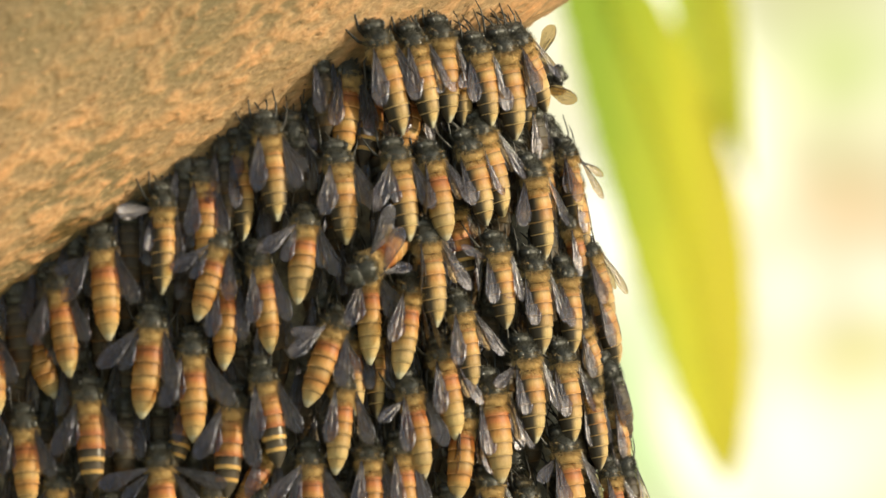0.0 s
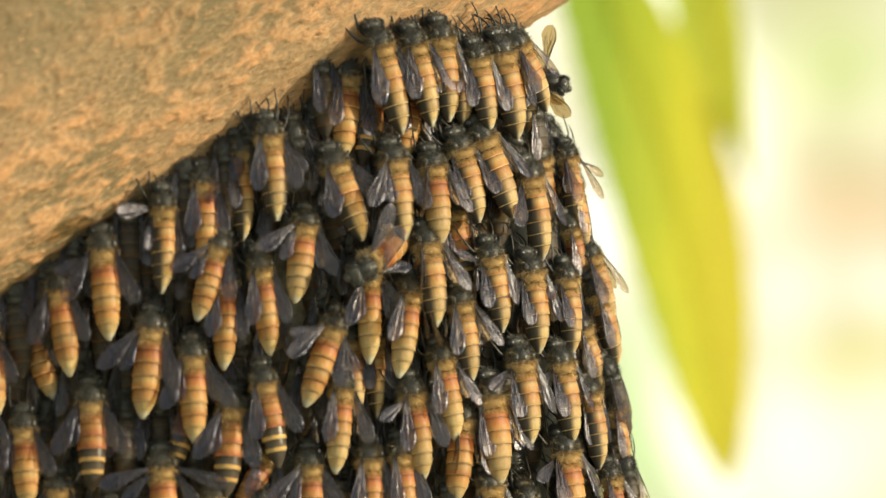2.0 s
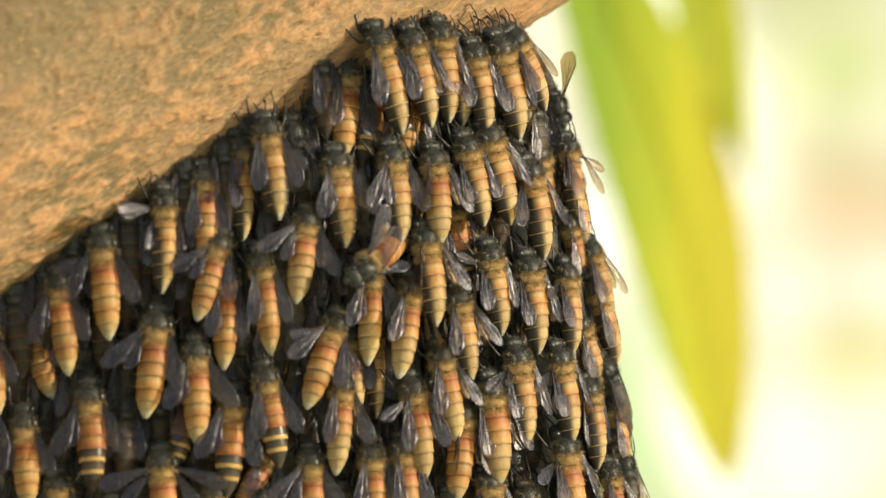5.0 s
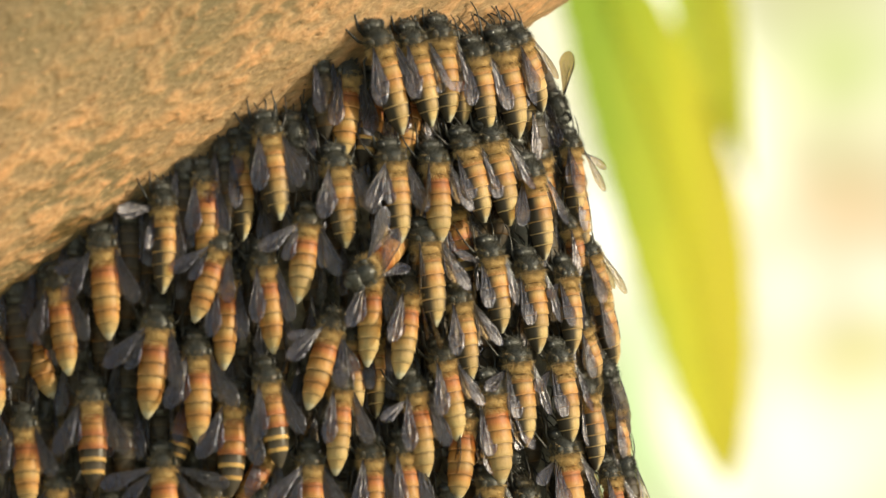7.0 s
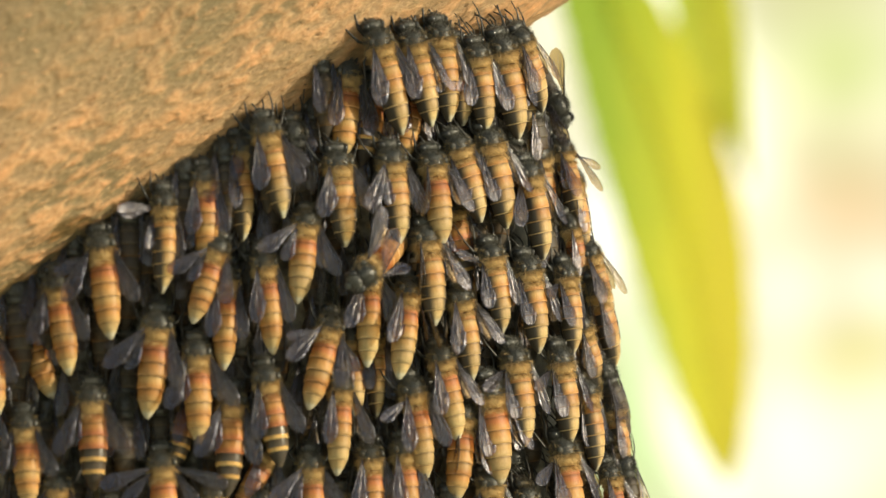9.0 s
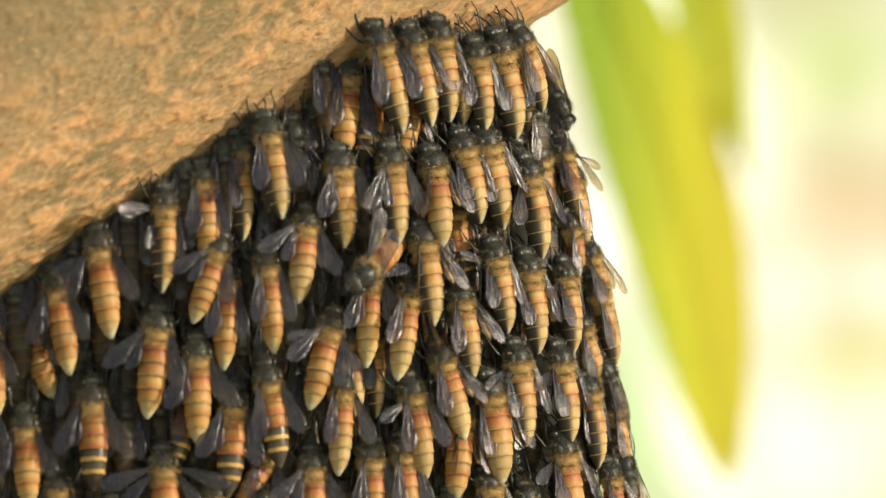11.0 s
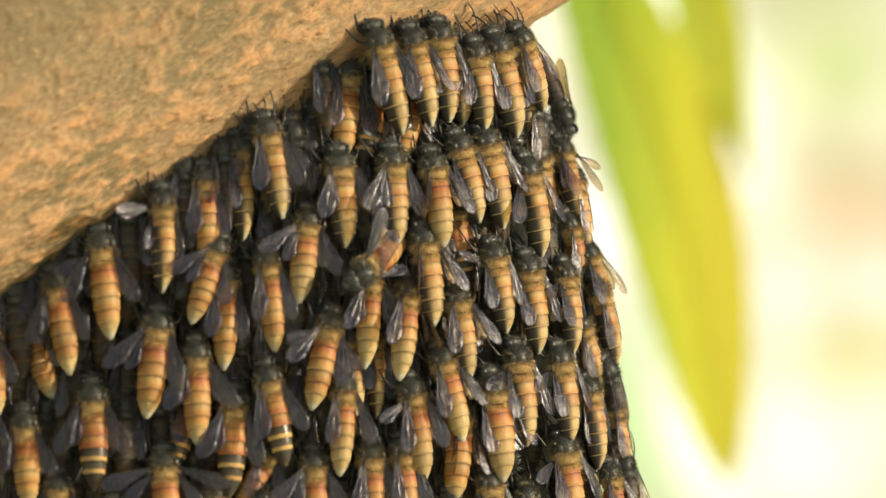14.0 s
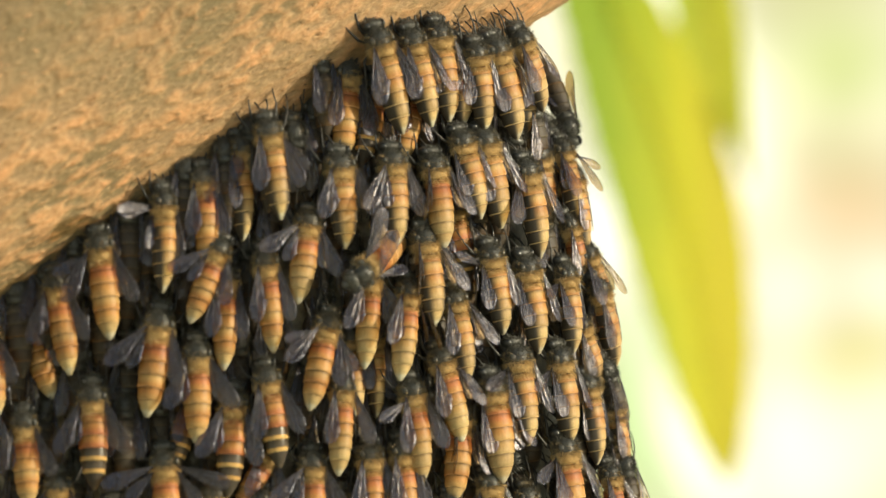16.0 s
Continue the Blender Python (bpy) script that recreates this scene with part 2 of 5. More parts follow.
def distance_material():
    """Far foliage and haze, out of focus: a glowing sheet with its light painted in."""
    m, n, l, p = material("glowing_distance")
    n.remove(p)
    tc = n.new("ShaderNodeTexCoord")
    o = tc.outputs["Object"]
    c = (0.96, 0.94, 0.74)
    # soft patches of foliage, earth and bright sky, their light painted into the glow: x, z, width, height, colour,
    # weight, slant
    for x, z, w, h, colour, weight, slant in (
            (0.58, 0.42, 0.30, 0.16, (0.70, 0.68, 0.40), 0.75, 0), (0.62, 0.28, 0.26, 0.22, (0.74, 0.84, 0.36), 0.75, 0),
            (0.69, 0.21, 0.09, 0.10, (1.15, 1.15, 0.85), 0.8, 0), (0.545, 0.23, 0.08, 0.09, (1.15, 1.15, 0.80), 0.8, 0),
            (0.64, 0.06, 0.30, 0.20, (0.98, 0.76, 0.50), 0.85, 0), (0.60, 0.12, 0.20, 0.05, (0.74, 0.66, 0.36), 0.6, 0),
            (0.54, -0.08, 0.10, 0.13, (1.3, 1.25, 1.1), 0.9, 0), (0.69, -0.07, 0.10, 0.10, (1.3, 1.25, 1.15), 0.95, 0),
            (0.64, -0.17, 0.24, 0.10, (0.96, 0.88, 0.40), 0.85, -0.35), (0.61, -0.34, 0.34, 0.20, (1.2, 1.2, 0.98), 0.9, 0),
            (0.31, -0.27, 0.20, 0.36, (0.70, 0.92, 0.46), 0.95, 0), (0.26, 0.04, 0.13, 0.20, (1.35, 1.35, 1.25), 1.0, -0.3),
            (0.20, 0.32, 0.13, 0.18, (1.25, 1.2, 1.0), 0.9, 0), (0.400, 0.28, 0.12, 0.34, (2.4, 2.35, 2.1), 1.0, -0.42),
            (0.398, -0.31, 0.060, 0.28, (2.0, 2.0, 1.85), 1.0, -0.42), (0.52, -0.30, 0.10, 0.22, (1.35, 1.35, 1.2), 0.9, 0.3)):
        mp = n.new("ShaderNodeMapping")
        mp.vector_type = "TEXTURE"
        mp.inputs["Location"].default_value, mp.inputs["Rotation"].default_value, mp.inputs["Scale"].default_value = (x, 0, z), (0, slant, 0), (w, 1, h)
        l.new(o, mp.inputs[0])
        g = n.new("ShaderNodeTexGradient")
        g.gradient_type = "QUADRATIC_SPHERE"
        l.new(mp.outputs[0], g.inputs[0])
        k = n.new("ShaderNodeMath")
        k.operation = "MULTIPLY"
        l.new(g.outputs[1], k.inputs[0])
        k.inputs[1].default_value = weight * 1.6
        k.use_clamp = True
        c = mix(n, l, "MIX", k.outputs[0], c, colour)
    # out of view the same ring glows too, added as fill for the colony
    sep = n.new("ShaderNodeSeparateXYZ")
    l.new(o, sep.inputs[0])
    back = n.new("ShaderNodeMapRange")
    back.inputs["From Min"].default_value, back.inputs["From Max"].default_value, back.inputs["To Max"].default_value = -0.3, -1.5, 0.8
    l.new(sep.outputs[1], back.inputs[0])
    ring_noise = noise_node(n, l, 1.1, 4, 0.6, o)
    tone = ramp(n, [(0.35, (0.70, 0.72, 0.46)), (0.5, (1.0, 1.0, 0.80)), (0.65, (1.3, 1.28, 1.15))])
    l.new(ring_noise.outputs[0], tone.inputs[0])
    c = mix(n, l, "MIX", back.outputs[0], c, tone.outputs[0])
    t = noise_node(n, l, 6, 2, 0.5, o)
    tr = ramp(n, [(0.35, (0.88, 0.88, 0.80)), (0.65, (1.08, 1.08, 1.08))])
    l.new(t.outputs[0], tr.inputs[0])
    c = mix(n, l, "MULTIPLY", 0.8, c, tr.outputs[0])
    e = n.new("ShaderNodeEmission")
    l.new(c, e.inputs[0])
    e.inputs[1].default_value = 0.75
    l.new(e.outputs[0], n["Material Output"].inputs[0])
    return m


def flake_material():
    m, n, l, p = material("bark_flake")
    geo = n.new("ShaderNodeNewGeometry")
    r = ramp(n, [(0.0, (0.27, 0.18, 0.095)), (0.5, (0.37, 0.23, 0.115)), (1.0, (0.47, 0.30, 0.155))])
    l.new(geo.outputs["Random Per Island"], r.inputs[0])
    tc = n.new("ShaderNodeTexCoord")
    t = noise_node(n, l, 2200, 4, 0.7, tc.outputs["Object"])
    g = ramp(n, [(0.3, (0.65, 0.62, 0.6)), (0.7, (1.2, 1.15, 1.1))])
    l.new(t.outputs[0], g.inputs[0])
    l.new(mix(n, l, "MULTIPLY", 0.8, r.outputs[0], g.outputs[0]), p.inputs["Base Color"])
    p.inputs["Roughness"].default_value = 0.7
    bump(n, l, t.outputs[0], 0.6, 0.0002, p)
    return m


GREENISH = [(0.25, (0.50, 0.52, 0.03)), (0.62, (0.40, 0.50, 0.03)), (0.95, (0.28, 0.42, 0.04))]
YELLOWISH = [(0.0, (0.64, 0.58, 0.045)), (0.22, (0.62, 0.61, 0.035)), (0.45, (0.46, 0.53, 0.03)), (0.75, (0.30, 0.44, 0.025))]
M_BARK, M_FLAKE, M_LEAF, M_GREEN_LEAF, M_DISTANCE = bark_material(), flake_material(), leaf_material(YELLOWISH), leaf_material(GREENISH), distance_material()
M_GROUND = dark_material("dry_ground", (0.42, 0.35, 0.23), 0.9, 3)
M_CORE = dark_material("core_filler", (0.33, 0.31, 0.25), 0.8, 400)


# ---- mesh helpers ----
def mesh_of(name, bm, *mats, smooth=True):
    me = bpy.data.meshes.new(name)
    bmesh.ops.recalc_face_normals(bm, faces=bm.faces)
    bm.to_mesh(me)
    bm.free()
    for m in mats:
        me.materials.append(m)
    if smooth:
        me.polygons.foreach_set("use_smooth", [True] * len(me.polygons))
    return me


def part(name, me, parent, m=None, label=""):
    ob = new(name, me)
    ob.parent = parent
    if m is not None:
        ob.matrix_basis = m
    return tagged(ob, label)


def loft(bm, rings, cap=True):
    """Joins rings of equal count (lists of points) into a skin."""
    vs = [[bm.verts.new(p) for p in r] for r in rings]
    for a, b in zip(vs, vs[1:]):
        for i in range(len(a)):
            j = (i + 1) % len(a)
            bm.faces.new((a[i], a[j], b[j], b[i]))
    if cap:
        for r in (vs[0], vs[-1]):
            bm.faces.new(r)
    return vs


def tube(bm, points, radii, sides=6):
    rings = []
    for i, p in enumerate(points):
        p = Vector(p)
        d = (Vector(points[min(i + 1, len(points) - 1)]) - Vector(points[max(i - 1, 0)])).normalized()
        side = d.cross(Vector((0.31, 0.9, 0.2))).normalized()
        up = d.cross(side)
        rings.append([p + radii[i] * (math.cos(a) * side + math.sin(a) * up) for a in (2 * math.pi * k / sides for k in range(sides))])
    loft(bm, rings)


def hairs(bm, rng, count, place, length, lean, width):
    """Down: thin blades that stand on a surface; place(rng) gives point and normal."""
    for _ in range(count):
        p, nrm = place(rng)
        d = (nrm + Vector(lean) + 0.5 * Vector((rng.uniform(-1, 1), rng.uniform(-1, 1), rng.uniform(-1, 1)))).normalized()
        s = d.cross(Vector((rng.uniform(-1, 1), rng.uniform(-1, 1), rng.uniform(-1, 1)))).normalized() * width
        ln = length * rng.uniform(0.5, 1.2)
        bm.faces.new([bm.verts.new(q) for q in (p - s, p + s, p + d * ln)])


# ---- the bee: millimetres, head towards +z, back towards -y, waist at the origin ----
MM = 0.001
ABDOMEN, HALF_W, HALF_D = 11.7, 2.15, 2.0
PROFILE = ((0, .66), (.05, .88), (.14, .96), (.28, 1.0), (.45, .99), (.60, .93), (.73, .83), (.82, .69), (.91, .46), (1.0, .13))


def swell(t):
    for (a, ra), (b, rb) in zip(PROFILE, PROFILE[1:]):
        if t <= b:
            return ra + (rb - ra) * (t - a) / (b - a)
    return PROFILE[-1][1]


def belly_line(t):
    return 0.9 * t * t


def cross(t, grow, sides=20, squeeze=1.0):
    g = swell(t)
    return [Vector(((g * HALF_W * squeeze + grow) * math.cos(a), belly_line(t) + (g * HALF_D + grow) * math.sin(a), -t * ABDOMEN)) * MM
            for a in (2 * math.pi * k / sides for k in range(sides))]


def abdomen_mesh():
    bm = bmesh.new()
    loft(bm, [cross(t, -0.16) for t in np.linspace(0.0, 0.99, 14)])
    return mesh_of("abdomen", bm, M_BELLY)


CUTS = (0.0, 0.13, 0.30, 0.47, 0.635, 0.795, 1.0)


def tergite_mesh(i, mat, flare):
    """One back plate: flares to its free edge, wraps the back and the flanks, with a thick lip."""
    bm = bmesh.new()
    a, b = CUTS[i], CUTS[i + 1]
    top, arc, cols = max(0.0, a - 0.03), radians(232), 20
    rows = []
    last = i == len(CUTS) - 2
    for k in range(7):
        f = k / 6
        t = top + (b - top) * f
        grow = -0.09 + (0.10 if i == 0 else flare) * f ** 1.2 + 0.03 * math.sin(math.pi * f)
        if last:
            grow = 0.04 * (1 - f)
        rows.append((t, grow))
    if not last:
        rows += [(b - 0.004, -0.02), (b - 0.02, -0.14)]
    grid = []
    for t, grow in rows:
        g = swell(t)
        line = []
        for c in range(cols + 1):
            ang = -math.pi / 2 + arc * (c / cols - 0.5)
            line.append(bm.verts.new(Vector(((g * HALF_W + grow) * math.cos(ang), belly_line(t) + (g * HALF_D + grow) * math.sin(ang), -t * ABDOMEN)) * MM))
        grid.append(line)
    for r0, r1 in zip(grid, grid[1:]):
        for c in range(cols):
            bm.faces.new((r0[c], r0[c + 1], r1[c + 1], r1[c]))
    return mesh_of("tergite", bm, mat)


def ball(bm, centre, radii, seg=16, rings=10):
    made = bmesh.ops.create_uvsphere(bm, u_segments=seg, v_segments=rings, radius=1)["verts"]
    for v in made:
        v.co = Vector((centre[0] + v.co.x * radii[0], centre[1] + v.co.y * radii[1], centre[2] + v.co.z * radii[2])) * MM
    return made


THORAX_C, THORAX_R = (0, 0.1, 2.2), (1.95, 1.95, 2.4)
HEAD_C = (0, 0.7, 5.0)


def on_ball(centre, radii, test):
    def place(rng):
        while True:
            d = Vector((rng.gauss(0, 1), rng.gauss(0, 1), rng.gauss(0, 1))).normalized()
            if test(d):
                p = Vector((centre[0] + d.x * radii[0], centre[1] + d.y * radii[1], centre[2] + d.z * radii[2])) * MM
                return p, d
    return place


def thorax_mesh():
    bm = bmesh.new()
    ball(bm, THORAX_C, THORAX_R, 18, 12)
    ball(bm, (0, -0.75, 0.75), (1.35, 1.1, 0.75), 12, 8)          # the scutellum's hump
    for s in (-1, 1):
        ball(bm, (s * 1.75, -0.9, 2.5), (0.5, 0.5, 0.6), 8, 6)      # wing bases
    rng = random.Random(3)
    skin = len(bm.faces)
    hairs(bm, rng, 1500, on_ball(THORAX_C, THORAX_R, lambda d: d.y < 0.6 and d.z > -0.28), 1.0 * MM, (0, -0.1, 0.0), 0.024 * MM)
    for f in list(bm.faces)[skin:]:
        f.material_index = 1
    return mesh_of("thorax", bm, M_BLACK, M_DARKHAIR)


def ruff_mesh(down, skin_mat, thick=1.0):
    """Down at the rear and the flanks of the thorax."""
    bm = bmesh.new()
    for v in ball(bm, (0, -0.05, 0.75), (1.84, 1.88, 1.15), 16, 10):
        v.co += v.co.normalized() * 0.00012 * noise.noise(v.co * 2500)
    skin = len(bm.faces)
    rng = random.Random(5)
    hairs(bm, rng, int(1700 * thick), on_ball(THORAX_C, THORAX_R, lambda d: d.z < -0.12 and d.y < 0.5), 1.2 * MM, (0, -0.1, -0.5), 0.032 * MM)
    hairs(bm, rng, int(170 * thick), on_ball(THORAX_C, THORAX_R, lambda d: -0.1 < d.z < 0.25 and d.y < 0.5), 0.8 * MM, (0, -0.1, -0.3), 0.026 * MM)
    hairs(bm, rng, int(160 * thick), on_ball(THORAX_C, THORAX_R, lambda d: abs(d.x) > 0.7 and d.y < 0.5), 1.0 * MM, (0, 0, -0.2), 0.04 * MM)
    hairs(bm, rng, int(420 * thick), on_ball((0, 0.15, -0.3), (1.9, 1.95, 0.9), lambda d: d.y < 0.3 and d.z < 0.3), 0.95 * MM, (0, -0.2, -1.1), 0.034 * MM)
    for f in list(bm.faces)[:skin]:
        f.material_index = 1
    return mesh_of("ruff", bm, down, skin_mat)


def head_mesh():
    bm = bmesh.new()
    ball(bm, HEAD_C, (1.75, 1.45, 1.05), 16, 10)
    ball(bm, (0, 1.4, 5.7), (0.8, 0.9, 0.8), 10, 8)
    ball(bm, (0, 0.4, 4.2), (1.1, 1.1, 0.8), 10, 6)
    for x, z in ((0, 5.4), (-0.32, 5.65), (0.32, 5.65)):
        ball(bm, (x, -0.45, z), (0.14, 0.12, 0.14), 6, 4)
    skin = len(bm.faces)
    hairs(bm, random.Random(8), 700, on_ball(HEAD_C, (1.75, 1.45, 1.05), lambda d: d.y < 0.4), 0.65 * MM, (0, 0, 0.1), 0.018 * MM)
    for f in list(bm.faces)[skin:]:
        f.material_index = 1
    return mesh_of("head", bm, M_BLACK, M_DARKHAIR)


def eye_mesh(s):
    bm = bmesh.new()
    for v in ball(bm, (0, 0, 0), (0.62, 1.3, 0.85), 12, 8):
        v.co = Matrix.Rotation(s * 0.35, 3, "Y") @ v.co + Vector((s * 1.4, 0.62, 4.95)) * MM
    return mesh_of("compound_eye", bm, M_EYE)


def antenna_mesh(s):
    bm = bmesh.new()
    pts = [Vector(p) * MM for p in ((s * 0.4, 0.6, 5.8), (s * 0.80, 0.9, 6.8), (s * 0.95, 1.5, 7.5), (s * 1.1, 2.3, 8.2), (s * 1.25, 3.1, 8.8))]
    tube(bm, pts, [0.14 * MM, 0.12 * MM, 0.15 * MM, 0.15 * MM, 0.11 * MM], 6)
    return mesh_of("antenna", bm, M_LEG)


def leg_mesh(pair, s):
    bm = bmesh.new()
    if pair == 0:
        pts = ((s * 1.1, 1.2, 3.6), (s * 2.1, 1.1, 5.0), (s * 2.2, 0.8, 7.0), (s * 2.1, 1.1, 9.0), (s * 2.3, 1.6, 10.4))
    elif pair == 1:
        pts = ((s * 1.3, 1.4, 2.6), (s * 3.0, 0.9, 3.4), (s * 4.0, 1.4, 5.4), (s * 4.4, 2.0, 7.2), (s * 4.6, 2.6, 8.6))
    else:
        pts = ((s * 1.2, 1.5, 1.2), (s * 2.7, 1.3, 0.2), (s * 3.3, 1.5, -2.8), (s * 3.6, 2.0, -5.0), (s * 3.9, 2.7, -6.8))
    tube(bm, [Vector(p) * MM for p in pts], [r * MM for r in (0.22, 0.23, 0.13, 0.10, 0.06)], 7)
    rng = random.Random(pair * 2 + s)
    for _ in range(46):
        k = rng.randrange(1, 4)
        f = rng.random()
        p = Vector(pts[k]).lerp(Vector(pts[k + 1]), f) * MM
        d = Vector((rng.uniform(-1, 1), rng.uniform(-1, 1), rng.uniform(-1, 1))).normalized()
        w = d.orthogonal().normalized() * 0.02 * MM
        bm.faces.new([bm.verts.new(q) for q in (p - w, p + w, p + d * 0.6 * MM)])
    return mesh_of("leg", bm, M_LEG)


def wing_mesh(kind, s):
    """A wing that hangs from its root at the origin towards -z; its leading edge lies outwards."""
    ln, wd = (9.0, 3.1) if kind == "forewing" else (6.4, 2.35)
    bm = bmesh.new()

    def lead(t):
        return wd * (0.05 + 0.26 * min(1.0, t / 0.70) ** 1.3)

    def trail(t):
        return -wd * (0.07 + 0.58 * min(1.0, t / 0.70) ** 1.2)

    nt, nc = 20, 8
    rows = []
    for i in range(nt + 1):
        t = i / nt
        a, b = trail(t), lead(t)
        if t > 0.66:
            # the rounded end
            w = math.sqrt(max(0.0004, 1 - ((t - 0.66) / 0.34) ** 2))
            mid = 0.56 * b + 0.44 * a
            a, b = mid + (a - mid) * w, mid + (b - mid) * w
        line = []
        for j in range(nc + 1):
            f = j / nc
            x = a + (b - a) * f
            y = 0.085 * math.sin(f * 17.0 + 2.0 * t) * math.sin(math.pi * min(1, t * 1.2)) + 0.55 * t * t - 0.12 * x
            line.append(Vector((s * x, y, -t * ln)) * MM)
        rows.append(line)
    front = [[bm.verts.new(p) for p in r] for r in rows]
    back = [[bm.verts.new(p + Vector((0, 0.03, 0)) * MM) for p in r] for r in rows]
    for g in (front, back):
        for r0, r1 in zip(g, g[1:]):
            for j in range(nc):
                bm.faces.new((r0[j], r0[j + 1], r1[j + 1], r1[j]))
    rim_f = [g[0] for g in front] + front[-1][1:] + [g[-1] for g in front[-2::-1]] + front[0][-2:0:-1]
    rim_b = [g[0] for g in back] + back[-1][1:] + [g[-1] for g in back[-2::-1]] + back[0][-2:0:-1]
    for k in range(len(rim_f)):
        j = (k + 1) % len(rim_f)
        bm.faces.new((rim_f[k], rim_f[j], rim_b[j], rim_b[k]))
    me_faces = len(bm.faces)

    def vein(t0, f0, t1, f1, r0, r1, sag=0.0):
        pts, rad = [], []
        for k in range(7):
            u = k / 6
            t, f = t0 + (t1 - t0) * u, f0 + (f1 - f0) * u + sag * math.sin(math.pi * u)
            i, j = min(nt - 1e-3, t * nt), min(nc - 1e-3, max(0, f) * nc)
            i0, j0 = int(i), int(j)
            p = rows[i0][j0].lerp(rows[i0][j0 + 1], j - j0).lerp(rows[i0 + 1][j0].lerp(rows[i0 + 1][j0 + 1], j - j0), i - i0)
            pts.append(p)
            rad.append((r0 + (r1 - r0) * u) * MM)
        count = len(bm.verts)
        tube(bm, pts, rad, 4)
        bm.verts.ensure_lookup_table()
        root = front[min(nt, int(t0 * nt))][min(nc, int(max(0, f0) * nc))]
        bm.faces.new((bm.verts[count], bm.verts[count + 1], root))     # grown fast to the membrane

    vein(0.0, 0.98, 0.96, 0.96, 0.11, 0.04)
    vein(0.0, 0.80, 0.78, 0.93, 0.09, 0.04)
    vein(0.03, 0.55, 0.72, 0.55, 0.07, 0.03, 0.06)
    vein(0.05, 0.30, 0.60, 0.12, 0.06, 0.025)
    vein(0.10, 0.68, 0.66, 0.74, 0.04, 0.02, -0.05)
    vein(0.20, 0.42, 0.70, 0.38, 0.035, 0.02, 0.05)
    if kind == "forewing":
        vein(0.30, 0.20, 0.74, 0.20, 0.03, 0.02, 0.06)
        vein(0.70, 0.55, 0.93, 0.60, 0.03, 0.015, 0.04)
        vein(0.45, 0.60, 0.82, 0.80, 0.05, 0.025)
        vein(0.40, 0.57, 0.62, 0.30, 0.05, 0.025)
        vein(0.55, 0.90, 0.66, 0.55, 0.045, 0.025)
        vein(0.62, 0.30, 0.80, 0.34, 0.04, 0.02)
    for f in list(bm.faces)[me_faces:]:
        f.material_index = 1
    return mesh_of(kind, bm, M_WING, M_VEIN)


MESH = {"abdomen": abdomen_mesh(), "thorax": thorax_mesh(), "ruff": ruff_mesh(M_GOLD, M_TAWNY), "dark_ruff": ruff_mesh(M_DARKHAIR, M_BLACK, 0.45), "head": head_mesh()}
for side in (-1, 1):
    MESH["eye", side], MESH["antenna", side] = eye_mesh(side), antenna_mesh(side)
    for pair in range(3):
        MESH["leg", pair, side] = leg_mesh(pair, side)
    for kind in ("forewing", "hindwing"):
        MESH[kind, side] = wing_mesh(kind, side)

COATS = {
    "amber": ((M_RED, M_FIRST, M_HONEY, M_STRAW, M_PALE, M_CREAM), "amber abdomen with cream tip"),
    "sided": ((M_ORANGE, M_ORANGE_F, M_HONEY_F, M_STRAW_F, M_PALE_F, M_CREAM_F), "golden abdomen with dark sides"),
    "orange": ((M_RED, M_FIRST, M_DEEP, M_ORANGE, M_HONEY, M_CREAM), "orange abdomen paling to straw"),
    "banded": ((M_FIRST, M_RED, M_RED, M_BAND, M_BAND, M_BANDTIP), "red-orange abdomen ringed black and yellow"),
    # mostly for bees in gaps, whose shade is put into the coat
    "dark": ((M_BANDTIP, M_BANDTIP, M_DUSK, M_BANDTIP, M_DUSK, M_BANDTIP), "dark abdomen, own colour with painted gap shade"),
    "mixed": ((M_RED, M_FIRST, M_DEEP, M_BAND, M_BAND, M_BANDTIP), "orange abdomen with a black-ringed end"),
}
TERGITES = {(coat, i): tergite_mesh(i, mats[i], 0.17 if coat in ("amber", "sided") else 0.20) for coat, (mats, _) in COATS.items() for i in range(6)}


def curtain_edge(z):
    return 0.0238 - 0.0052 * math.tanh(z / 0.028)


def curtain(x, z):
    """The hanging curtain of bees: depth behind the nearest point, and the yaw of its face in degrees."""
    a = curtain_edge(z) + 0.068
    s = max(-0.97, min(0.985, (x + 0.068) / a))
    return 0.038 * (1 - math.sqrt(1 - s * s)), math.degrees(math.atan(0.038 / a * s / math.sqrt(1 - s * s)))


BEES, WINGS = {}, {}


